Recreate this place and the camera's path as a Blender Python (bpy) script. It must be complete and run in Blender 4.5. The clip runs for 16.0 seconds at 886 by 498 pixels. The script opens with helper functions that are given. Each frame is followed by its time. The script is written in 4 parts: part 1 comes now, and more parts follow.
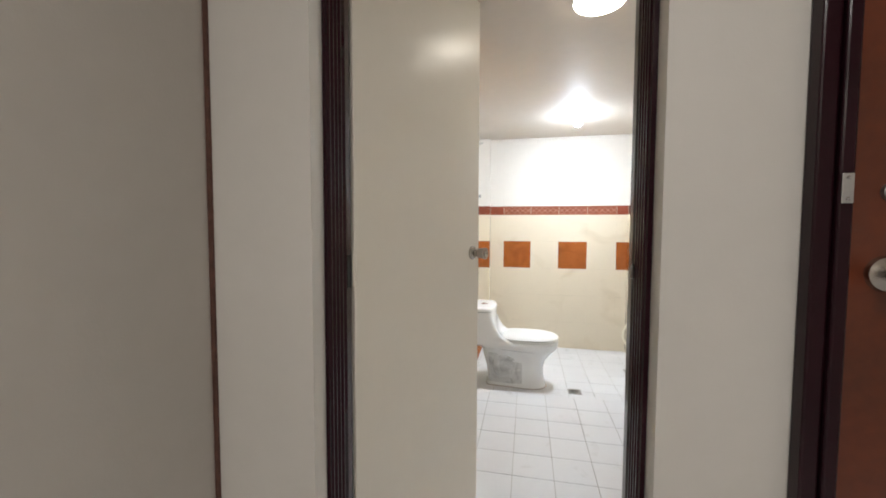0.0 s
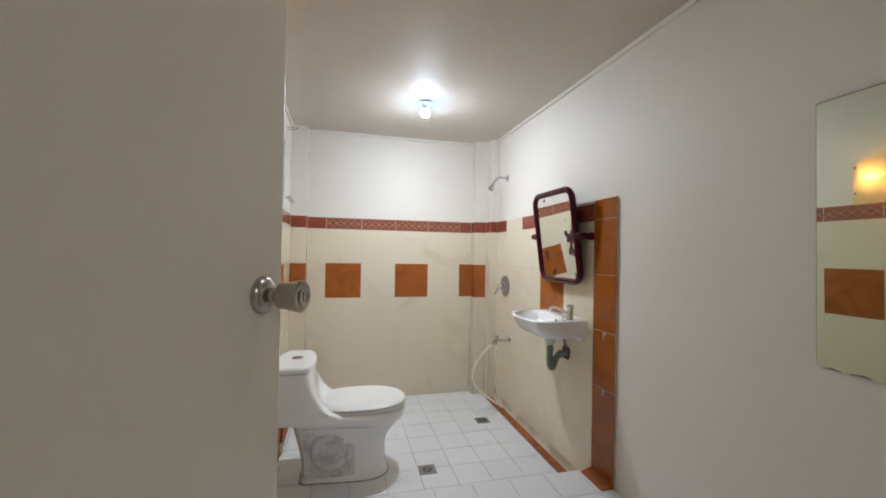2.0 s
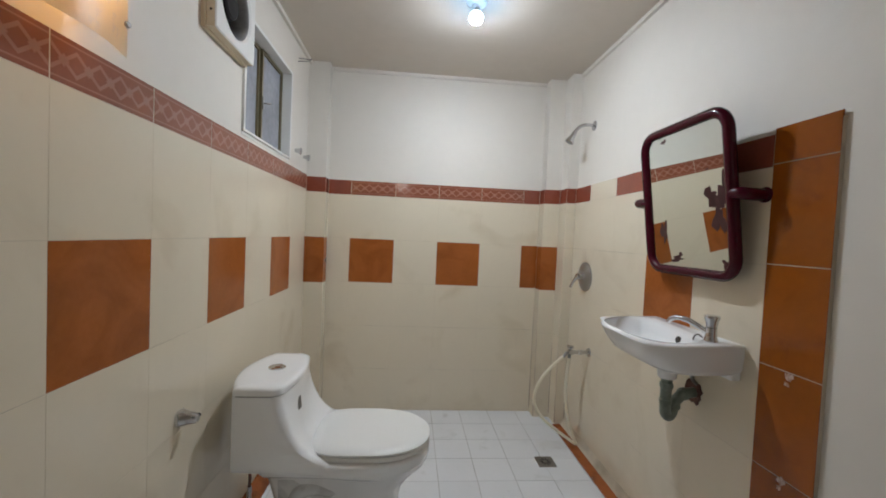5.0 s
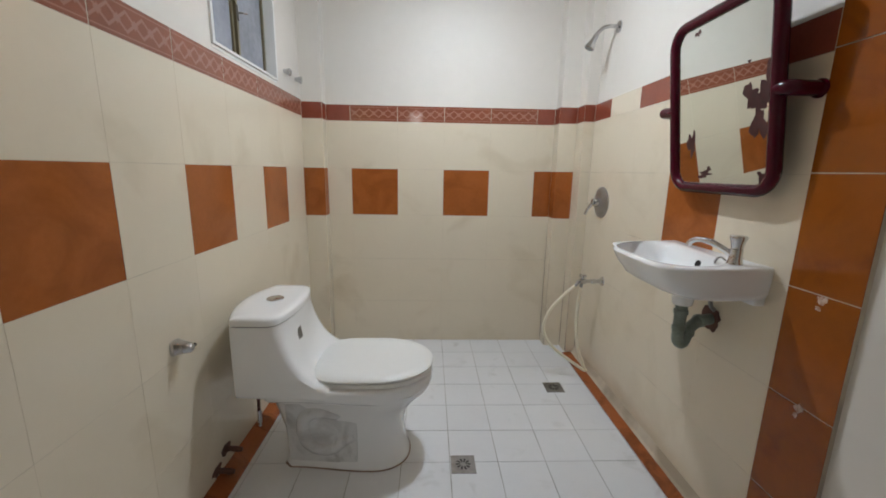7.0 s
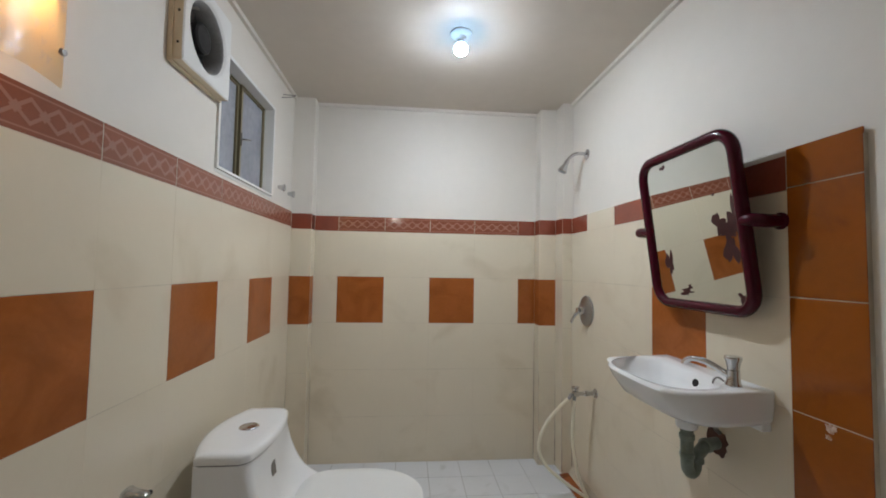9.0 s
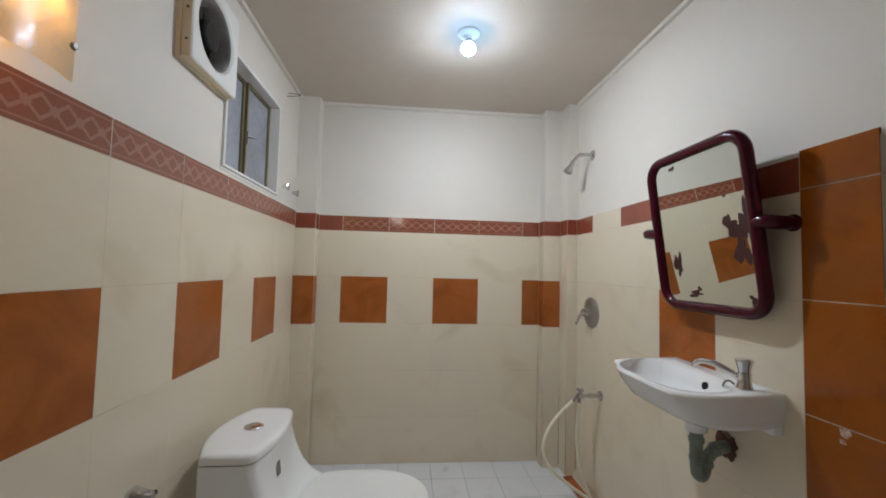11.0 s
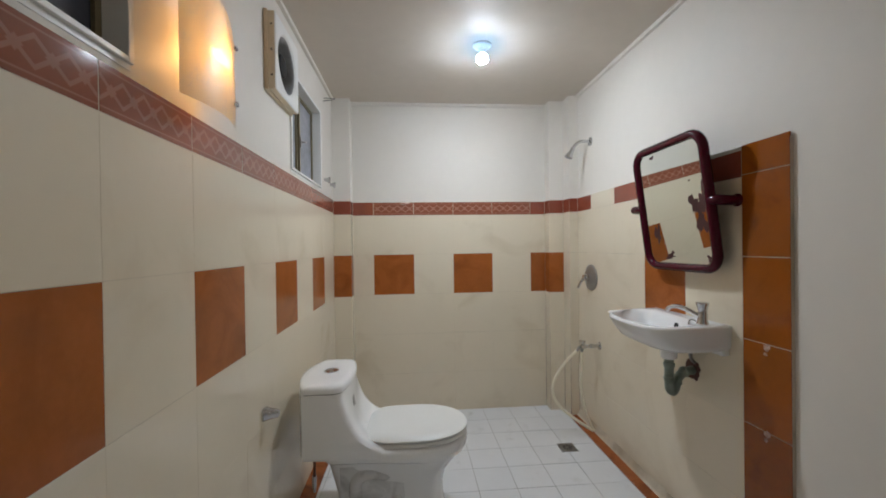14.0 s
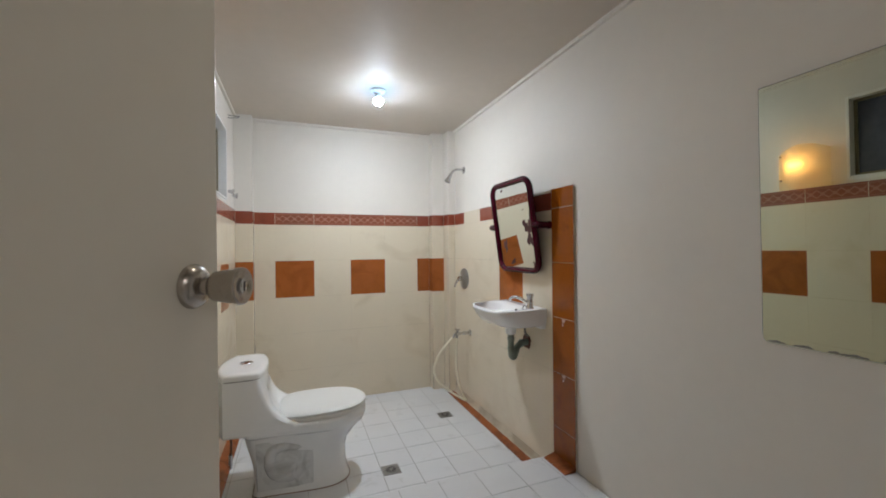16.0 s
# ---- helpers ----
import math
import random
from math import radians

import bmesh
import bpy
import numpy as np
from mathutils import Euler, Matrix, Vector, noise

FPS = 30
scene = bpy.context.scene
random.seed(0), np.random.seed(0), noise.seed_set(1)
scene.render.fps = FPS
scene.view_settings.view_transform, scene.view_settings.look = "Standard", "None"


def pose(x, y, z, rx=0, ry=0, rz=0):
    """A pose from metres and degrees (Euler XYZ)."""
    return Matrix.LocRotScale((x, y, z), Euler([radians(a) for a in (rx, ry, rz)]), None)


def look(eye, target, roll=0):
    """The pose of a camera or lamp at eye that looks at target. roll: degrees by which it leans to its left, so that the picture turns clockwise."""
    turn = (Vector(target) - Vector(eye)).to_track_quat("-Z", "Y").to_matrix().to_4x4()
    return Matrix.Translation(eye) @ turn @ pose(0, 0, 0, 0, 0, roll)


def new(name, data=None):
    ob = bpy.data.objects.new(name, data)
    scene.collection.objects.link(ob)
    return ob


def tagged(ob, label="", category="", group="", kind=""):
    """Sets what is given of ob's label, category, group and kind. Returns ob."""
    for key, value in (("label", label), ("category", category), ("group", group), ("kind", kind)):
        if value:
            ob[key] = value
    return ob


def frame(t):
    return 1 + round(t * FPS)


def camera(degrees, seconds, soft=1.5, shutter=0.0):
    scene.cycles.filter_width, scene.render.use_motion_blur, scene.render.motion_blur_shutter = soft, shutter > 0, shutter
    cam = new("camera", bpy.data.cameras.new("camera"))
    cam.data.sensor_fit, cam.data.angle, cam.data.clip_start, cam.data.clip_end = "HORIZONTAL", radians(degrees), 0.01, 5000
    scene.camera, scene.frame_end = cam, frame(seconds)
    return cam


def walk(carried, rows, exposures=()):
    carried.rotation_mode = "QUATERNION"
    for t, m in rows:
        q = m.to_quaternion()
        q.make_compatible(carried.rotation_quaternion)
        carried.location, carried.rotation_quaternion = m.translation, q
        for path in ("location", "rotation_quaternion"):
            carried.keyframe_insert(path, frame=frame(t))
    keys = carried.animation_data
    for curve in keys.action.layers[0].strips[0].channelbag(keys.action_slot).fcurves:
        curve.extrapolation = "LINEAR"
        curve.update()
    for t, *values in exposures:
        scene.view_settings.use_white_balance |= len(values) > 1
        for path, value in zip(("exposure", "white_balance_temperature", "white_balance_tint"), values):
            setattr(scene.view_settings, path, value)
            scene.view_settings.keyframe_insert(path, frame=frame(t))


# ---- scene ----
cam = camera(97.4, 16.0, soft=1.8)
PATH = [
    (0, (0.539, 2.494, 1.306), (0.117, 4.446, 1.2), 0.2),
    (0.5, (0.496, 2.823, 1.297), (0.259, 4.807, 1.212), 0.0),
    (1, (0.442, 3.096, 1.277), (0.419, 5.095, 1.22), 0.7),
    (1.5, (0.395, 3.313, 1.286), (0.626, 5.3, 1.264), 1.0),
    (2, (0.431, 3.49, 1.272), (0.923, 5.428, 1.29), 1.0),
    (2.5, (0.564, 3.641, 1.291), (1.207, 5.535, 1.31), 0.7),
    (3, (0.573, 3.714, 1.281), (1.281, 5.584, 1.303), 1.1),
    (3.5, (0.589, 3.843, 1.257), (1.201, 5.747, 1.286), 2.0),
    (4, (0.618, 4.024, 1.236), (1.049, 5.977, 1.263), 2.8),
    (6.5, (0.785, 4.385, 1.172), (0.823, 6.357, 0.843), 1.2),
    (7, (0.789, 4.378, 1.157), (0.859, 6.337, 0.764), 1.0),
    (7.5, (0.794, 4.366, 1.151), (0.949, 6.327, 0.794), 1.3),
    (8, (0.786, 4.355, 1.178), (1.076, 6.326, 0.999), 1.7),
    (8.5, (0.77, 4.368, 1.221), (1.098, 6.34, 1.275), 1.1),
    (9, (0.738, 4.394, 1.231), (0.912, 6.384, 1.327), 1.0),
    (11.5, (0.713, 4.406, 1.223), (0.892, 6.396, 1.325), 1.6),
    (12, (0.719, 4.375, 1.218), (0.935, 6.363, 1.224), 1.2),
    (12.5, (0.743, 4.322, 1.219), (0.786, 6.321, 1.181), -0.1),
    (13, (0.671, 4.25, 1.214), (0.523, 6.245, 1.195), -1.4),
    (13.5, (0.525, 4.158, 1.227), (0.45, 6.156, 1.231), -1.3),
    (14, (0.559, 4.033, 1.219), (0.72, 6.027, 1.207), -0.8),
    (14.5, (0.591, 3.92, 1.206), (0.922, 5.893, 1.197), -0.9),
    (15, (0.54, 3.83, 1.221), (1.006, 5.775, 1.263), -1.0),
    (15.5, (0.489, 3.672, 1.251), (1.081, 5.582, 1.292), -0.8),
    (16, (0.435, 3.553, 1.247), (1.142, 5.424, 1.248), -0.6),
]
EXPOSURES = [(0.0, 0.92), (0.5, 0.75), (1.0, 0.55), (1.6, 0.3), (2.4, 0.0), (3.0, -0.17), (4.0, -0.42), (6.3, -0.16), (7.5, -0.15), (8.5, -0.38), (12.0, -0.4), (14.0, -0.32), (15.0, -0.3), (16.0, -0.08)]
walk(cam, [(t, look(eye, target, roll)) for t, eye, target, roll in PATH], EXPOSURES)

# ---- world, exposure ----
scene.view_settings.exposure = 0.0
world = bpy.data.worlds.new("world")
scene.world = world
world.use_nodes = True
sky = world.node_tree.nodes.new("ShaderNodeTexSky")
sky.sky_type = 'NISHITA'
sky.sun_disc = False
sky.sun_elevation, sky.sun_rotation = radians(2), radians(200)
world.node_tree.links.new(sky.outputs[0], world.node_tree.nodes["Background"].inputs[0])
world.node_tree.nodes["Background"].inputs[1].default_value = 0.05
BULB, DOME, SCONCE, HALL, FAR = 2050.0, 8.4, 56.0, 62.0, 50.0

# ---- plan ----
FLOOR, PLAT, CEIL = -0.025, 0.093, 2.305
BACK, EAST, WEST = 6.985, 1.768, 0.0       # tile faces
EAST_PAINT = 1.780
STEP_Y = 5.38
DOOR_IN, DOOR_OUT = 3.545, 3.36             # door wall faces
ROWS_V = [-0.034, 0.264, 0.564, 0.864, 1.164, 1.459]
BT = 1.558                                  # top of the border tiles


# ---- materials ----
def mat(name, base, rough=0.5, vary=0.06, scale=6.0, bump=0.0, bscale=80.0, metal=0.0, coat=0.0, rnd=0.0, spots=None, dirt=0.0):
    m = bpy.data.materials.new(name)
    m.use_nodes = True
    nt = m.node_tree
    N, L = nt.nodes, nt.links
    b = N["Principled BSDF"]
    b.inputs["Roughness"].default_value = rough
    b.inputs["Metallic"].default_value = metal
    b.inputs["Coat Weight"].default_value = coat
    b.inputs["Coat Roughness"].default_value = 0.08
    geo = N.new("ShaderNodeNewGeometry")
    n1 = N.new("ShaderNodeTexNoise")
    n1.inputs["Scale"].default_value = scale
    n1.inputs["Detail"].default_value = 5
    n2 = N.new("ShaderNodeTexNoise")
    n2.inputs["Scale"].default_value = scale * 9
    n2.inputs["Detail"].default_value = 3
    for n in (n1, n2):
        L.new(geo.outputs["Position"], n.inputs["Vector"])
    add = N.new("ShaderNodeMath")
    add.operation = 'MULTIPLY_ADD'
    L.new(n2.outputs[0], add.inputs[0])
    add.inputs[1].default_value = 0.5
    L.new(n1.outputs[0], add.inputs[2])
    last = add.outputs[0]
    if rnd:
        oi = N.new("ShaderNodeObjectInfo")
        ra = N.new("ShaderNodeMath")
        ra.operation = 'MULTIPLY_ADD'
        L.new(oi.outputs["Random"], ra.inputs[0])
        ra.inputs[1].default_value = rnd
        L.new(last, ra.inputs[2])
        last = ra.outputs[0]
    ramp = N.new("ShaderNodeMapRange")
    ramp.inputs["From Min"].default_value, ramp.inputs["From Max"].default_value = 0.4, 1.1 + rnd
    ramp.inputs["To Min"].default_value, ramp.inputs["To Max"].default_value = 1 - vary, 1 + vary
    L.new(last, ramp.inputs["Value"])
    mul = N.new("ShaderNodeVectorMath")
    mul.operation = 'SCALE'
    mul.inputs[0].default_value = base
    L.new(ramp.outputs[0], mul.inputs["Scale"])
    col = mul.outputs[0]
    if spots:
        n3 = N.new("ShaderNodeTexNoise")
        n3.inputs["Scale"].default_value = spots[1]
        n3.inputs["Detail"].default_value = 6
        n3.inputs["Distortion"].default_value = spots[2]
        L.new(geo.outputs["Position"], n3.inputs["Vector"])
        cr = N.new("ShaderNodeMapRange")
        cr.inputs["From Min"].default_value, cr.inputs["From Max"].default_value = spots[3], spots[4]
        L.new(n3.outputs[0], cr.inputs["Value"])
        mx = N.new("ShaderNodeMix")
        mx.data_type = 'RGBA'
        L.new(cr.outputs[0], mx.inputs[0])
        L.new(col, mx.inputs[6])
        mx.inputs[7].default_value = (*spots[0], 1)
        col = mx.outputs[2]
    L.new(col, b.inputs["Base Color"])
    rr = N.new("ShaderNodeMapRange")
    rr.inputs["To Min"].default_value, rr.inputs["To Max"].default_value = rough * 0.8, min(1, rough * 1.25)
    L.new(n1.outputs[0], rr.inputs["Value"])
    L.new(rr.outputs[0], b.inputs["Roughness"])
    if bump:
        bn = N.new("ShaderNodeTexNoise")
        bn.inputs["Scale"].default_value = bscale
        bn.inputs["Detail"].default_value = 4
        L.new(geo.outputs["Position"], bn.inputs["Vector"])
        bp = N.new("ShaderNodeBump")
        bp.inputs["Strength"].default_value = bump
        bp.inputs["Distance"].default_value = 0.004
        L.new(bn.outputs[0], bp.inputs["Height"])
        L.new(bp.outputs[0], b.inputs["Normal"])
    return m


def emit(name, color, strength):
    m = bpy.data.materials.new(name)
    m.use_nodes = True
    b = m.node_tree.nodes["Principled BSDF"]
    b.inputs["Base Color"].default_value = (0.8, 0.8, 0.8, 1)
    b.inputs["Emission Color"].default_value = (*color, 1)
    b.inputs["Emission Strength"].default_value = strength
    return m


def border_material():
    """Glazed border tile: pale printed chain of diamonds between two thin bands."""
    m = mat("border_glaze", (0.26, 0.084, 0.048), 0.07, 0.12, 9, 0.02, 40)
    nt = m.node_tree
    N, L = nt.nodes, nt.links
    b = N["Principled BSDF"]
    base = b.inputs["Base Color"].links[0].from_socket
    tc = N.new("ShaderNodeTexCoord")
    sp = N.new("ShaderNodeSeparateXYZ")
    L.new(tc.outputs["Object"], sp.inputs[0])

    def op(kind, a, c=None, d=None):
        n = N.new("ShaderNodeMath")
        n.operation = kind
        for i, v in enumerate((a, c, d)):
            if v is None:
                continue
            if isinstance(v, (int, float)):
                n.inputs[i].default_value = v
            else:
                L.new(v, n.inputs[i])
        return n.outputs[0]
    x, y = sp.outputs[0], sp.outputs[1]
    tri = op('PINGPONG', op('ADD', x, 1.05), 0.06)
    z1 = op('SUBTRACT', op('MULTIPLY', tri, 0.80), 0.024)
    d = op('MINIMUM', op('ABSOLUTE', op('SUBTRACT', y, z1)), op('ABSOLUTE', op('ADD', y, z1)))
    chain = op('SMOOTH_MIN', op('MULTIPLY', op('MAXIMUM', op('SUBTRACT', 0.0054, d), 0), 420), 1.0, 0.2)
    band = op('MULTIPLY', op('MAXIMUM', op('SUBTRACT', 0.0024, op('ABSOLUTE', op('SUBTRACT', op('ABSOLUTE', y), 0.036))), 0), 420)
    knot = op('MULTIPLY', op('MAXIMUM', op('SUBTRACT', 0.0150, op('ADD', op('ABSOLUTE', y), op('ABSOLUTE', op('SUBTRACT', tri, 0.03)))), 0), 150)
    fac = op('MINIMUM', op('MAXIMUM', op('MAXIMUM', chain, band), knot), 0.55)
    mx = N.new("ShaderNodeMix")
    mx.data_type = 'RGBA'
    L.new(fac, mx.inputs[0])
    L.new(base, mx.inputs[6])
    mx.inputs[7].default_value = (0.46, 0.235, 0.175, 1)
    L.new(mx.outputs[2], b.inputs["Base Color"])
    return m


def frosted(name, color, clear):
    """Frosted glass: light scattered through, with a blurred view of what is behind."""
    m = bpy.data.materials.new(name)
    m.use_nodes = True
    nt = m.node_tree
    N, L = nt.nodes, nt.links
    out = N["Material Output"]
    N.remove(N["Principled BSDF"])
    tl = N.new("ShaderNodeBsdfTranslucent")
    tl.inputs[0].default_value = (*color, 1)
    rf = N.new("ShaderNodeBsdfRefraction")
    rf.inputs["Color"].default_value = (*color, 1)
    rf.inputs["Roughness"].default_value = 0.42
    rf.inputs["IOR"].default_value = 1.25
    df = N.new("ShaderNodeBsdfDiffuse")
    df.inputs[0].default_value = (*color, 1)
    gl = N.new("ShaderNodeBsdfGlossy")
    gl.inputs["Roughness"].default_value = 0.30
    m0, m1, m2 = N.new("ShaderNodeMixShader"), N.new("ShaderNodeMixShader"), N.new("ShaderNodeMixShader")
    m0.inputs[0].default_value = 0.10
    L.new(tl.outputs[0], m0.inputs[1])
    L.new(df.outputs[0], m0.inputs[2])
    m1.inputs[0].default_value = clear
    L.new(m0.outputs[0], m1.inputs[1])
    L.new(rf.outputs[0], m1.inputs[2])
    fr = N.new("ShaderNodeFresnel")
    L.new(fr.outputs[0], m2.inputs[0])
    L.new(m1.outputs[0], m2.inputs[1])
    L.new(gl.outputs[0], m2.inputs[2])
    L.new(m2.outputs[0], out.inputs[0])
    return m


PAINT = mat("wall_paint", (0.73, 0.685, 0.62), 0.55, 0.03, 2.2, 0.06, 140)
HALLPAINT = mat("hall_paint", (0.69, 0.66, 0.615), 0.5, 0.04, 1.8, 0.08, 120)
# hall paint darkened: the side wall's dimmer light is in the base colour
HALLSHADE = mat("hall_paint_shaded", (0.50, 0.465, 0.42), 0.5, 0.05, 1.6, 0.08, 120)
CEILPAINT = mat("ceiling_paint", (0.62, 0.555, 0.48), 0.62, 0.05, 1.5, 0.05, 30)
CREAM = mat("cream_glaze", (0.745, 0.658, 0.512), 0.16, 0.022, 5, 0.015, 25, rnd=0.06, spots=((0.60, 0.50, 0.35), 3.0, 0.6, 0.55, 0.88))
ORANGE = mat("orange_glaze", (0.37, 0.110, 0.026), 0.14, 0.20, 7, 0.015, 25, rnd=0.2, spots=((0.24, 0.064, 0.016), 4.2, 1.6, 0.50, 0.85))
SKIRT = mat("skirting_glaze", (0.33, 0.098, 0.030), 0.2, 0.25, 8, 0.02, 30, rnd=0.3, spots=((0.13, 0.035, 0.015), 7.0, 1.5, 0.52, 0.8))
RUST = mat("rust_orange_glaze", (0.30, 0.080, 0.008), 0.12, 0.18, 6, 0.015, 25, rnd=0.15, spots=((0.19, 0.045, 0.008), 4.5, 2.2, 0.54, 0.85))
BORDER = border_material()
PLAINBORDER = mat("brown_glaze", (0.26, 0.066, 0.038), 0.07, 0.15, 9, 0.02, 40)
GROUT = mat("grout", (0.60, 0.52, 0.40), 0.85, 0.10, 30, 0.2, 300, spots=((0.40, 0.33, 0.24), 2.6, 0.6, 0.50, 0.64))
GLUE = mat("dried_glue", (0.60, 0.45, 0.36), 0.5, 0.4, 60, 0.3, 200, spots=((0.40, 0.20, 0.11), 90.0, 0.5, 0.45, 0.65))
FLOORTILE = mat("floor_tile_glaze", (0.74, 0.75, 0.765), 0.22, 0.05, 4, 0.03, 40, rnd=0.5, spots=((0.46, 0.46, 0.44), 7.0, 0.8, 0.62, 0.9))
FLOORGROUT = mat("floor_grout", (0.46, 0.45, 0.43), 0.9, 0.25, 12, 0.2, 250, spots=((0.16, 0.15, 0.125), 2.9, 0.9, 0.48, 0.66))
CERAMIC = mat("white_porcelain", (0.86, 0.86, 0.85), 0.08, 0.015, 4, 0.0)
# darker porcelain with soft grey mottling, for trapway and side recesses
MARBLE = mat("mottled_porcelain", (0.70, 0.70, 0.69), 0.16, 0.03, 5, 0.0, spots=((0.36, 0.35, 0.34), 5.5, 1.8, 0.46, 0.72))
PLASTIC = mat("white_plastic", (0.80, 0.80, 0.77), 0.36, 0.02, 6)
# grey that stands in for shade inside the toilet's seams
SEATGREY = mat("seam_shade_grey", (0.25, 0.25, 0.25), 0.6, 0.1, 20)
CHROME = mat("chrome", (0.60, 0.60, 0.61), 0.16, 0.10, 25, 0.0, metal=1.0)
BRUSHED = mat("brushed_steel", (0.47, 0.43, 0.39), 0.24, 0.15, 40, 0.05, 400, metal=1.0)
DULL = mat("dull_metal", (0.30, 0.29, 0.28), 0.45, 0.25, 40, 0.2, 200, metal=1.0)
PVC = mat("green_grey_pipe", (0.21, 0.25, 0.21), 0.5, 0.35, 30, 0.25, 120)
DARK = mat("dark_void", (0.014, 0.012, 0.011), 0.85, 0.2, 20)
SOOT = mat("dirty_hole", (0.12, 0.055, 0.040), 0.9, 0.5, 40, 0.5, 90)
RUSTY = mat("rusty_pipe", (0.14, 0.065, 0.045), 0.75, 0.5, 50, 0.6, 90, metal=0.2)
SATIN = mat("satin_chrome", (0.42, 0.42, 0.43), 0.36, 0.12, 30, 0.0, metal=1.0)
DARKMETAL = mat("dark_tarnished_metal", (0.07, 0.06, 0.055), 0.45, 0.3, 40, metal=0.8)
DUCT = mat("grey_duct", (0.30, 0.30, 0.30), 0.5, 0.3, 12)
SEAL = mat("stained_mortar", (0.30, 0.22, 0.17), 0.9, 0.5, 30, 0.4, 90)
MAROON = mat("maroon_enamel", (0.060, 0.0012, 0.010), 0.20, 0.15, 8, 0.01, 60)
for mm in (RUST, ORANGE, SKIRT):
    mm.node_tree.nodes["Principled BSDF"].inputs["Specular IOR Level"].default_value = 0.3
MAROON.node_tree.nodes["Principled BSDF"].inputs["Specular IOR Level"].default_value = 0.3
VARNISH = mat("dark_varnished_wood", (0.020, 0.0045, 0.008), 0.20, 0.2, 10, 0.05, 60)
VARNISH.node_tree.nodes["Principled BSDF"].inputs["Specular IOR Level"].default_value = 0.25
REDWOOD = mat("red_brown_wood", (0.11, 0.022, 0.006), 0.35, 0.45, 4, 0.05, 60, coat=0.2)
LEAF = mat("door_enamel", (0.81, 0.755, 0.66), 0.30, 0.02, 2.5, 0.03, 90)
HOSE = mat("ivory_hose", (0.86, 0.80, 0.64), 0.4, 0.06, 20)
CASING = mat("ivory_plastic", (0.74, 0.63, 0.46), 0.4, 0.06, 12)
WHITEFRAME = mat("white_frame_paint", (0.78, 0.77, 0.74), 0.4, 0.03, 8, 0.05, 120)
OLIVE = mat("bronze_aluminium", (0.20, 0.165, 0.095), 0.42, 0.2, 15, metal=0.4)
PANE = mat("frosted_pane", (0.30, 0.31, 0.35), 0.22, 0.35, 3.5, 0.1, 18)
DARKPANE = mat("dark_pane", (0.055, 0.06, 0.085), 0.08, 0.4, 3)
MIRROR = mat("mirror_silver", (0.80, 0.83, 0.80), 0.012, 0.0, 3, metal=1.0)
MIRROR_OLD = mat("old_mirror_silver", (0.62, 0.66, 0.56), 0.012, 0.0, 3, metal=1.0)
for mm in (MIRROR, MIRROR_OLD):
    bs = mm.node_tree.nodes["Principled BSDF"]
    mm.node_tree.links.remove(bs.inputs["Roughness"].links[0])
    bs.inputs["Roughness"].default_value = 0.01
TARNISH = mat("lost_silvering", (0.06, 0.012, 0.012), 0.5, 0.4, 60)
GLOW = emit("lamp_glow", (0.81, 0.895, 1.0), BULB)
SOFTGLOW = emit("lamp_shoulder_glow", (0.34, 0.62, 1.0), BULB * 0.026)
DOMEGLOW = emit("dome_glow", (1.0, 0.92, 0.79), DOME)
WARMGLOW = emit("warm_glow", (1.0, 0.50, 0.15), SCONCE)
HALLGLOW = emit("hall_glow", (1.0, 0.96, 0.92), HALL)
FARGLOW = emit("far_hall_glow", (1.0, 0.95, 0.88), FAR)
SCONCEGLASS = frosted("frosted_glass", (0.96, 0.89, 0.72), 0.30)


# ---- mesh helpers ----
def mesh_of(bm, name, smooth=None):
    bmesh.ops.recalc_face_normals(bm, faces=bm.faces)
    me = bpy.data.meshes.new(name)
    if smooth is not None:
        for f in bm.faces:
            f.smooth = True
        for e in bm.edges:
            if len(e.link_faces) == 2 and e.calc_face_angle(0) > radians(smooth):
                e.smooth = False
    bm.to_mesh(me)
    bm.free()
    return me


def part(name, bm, material, parent=None, label="", smooth=None):
    ob = new(name, mesh_of(bm, name, smooth))
    ob.data.materials.append(material)
    if parent is not None:
        ob.parent = parent
        ob.matrix_parent_inverse = parent.matrix_world.inverted()
    if label:
        tagged(ob, label)
    return ob


def thing(name, label, category, group="", at=(0, 0, 0)):
    ob = new(name)
    ob.empty_display_size = 0.05
    ob.location = at
    ob.matrix_world = Matrix.Translation(at)
    return tagged(ob, label, category, group)


def box(bm, x0, x1, y0, y1, z0, z1, bevel=0.0, segs=2):
    r = bmesh.ops.create_cube(bm, size=1, matrix=Matrix.Translation(((x0 + x1) / 2, (y0 + y1) / 2, (z0 + z1) / 2)) @ Matrix.Diagonal((abs(x1 - x0), abs(y1 - y0), abs(z1 - z0), 1)))
    if bevel:
        es = list({e for v in r["verts"] for e in v.link_edges})
        bmesh.ops.bevel(bm, geom=es, offset=bevel, segments=segs, affect='EDGES', profile=0.5)
    return bm


def boxes(*bs, bevel=0.0):
    bm = bmesh.new()
    for b in bs:
        box(bm, *b, bevel=bevel)
    return bm


def loft(bm, rings, cap0=True, cap1=True, closed=True):
    vs = [[bm.verts.new(p) for p in r] for r in rings]
    n = len(vs[0])
    for a, b in zip(vs, vs[1:]):
        for i in range(n if closed else n - 1):
            j = (i + 1) % n
            bm.faces.new((a[i], a[j], b[j], b[i]))
    if cap0:
        bm.faces.new(vs[0])
    if cap1:
        bm.faces.new(vs[-1])
    return bm


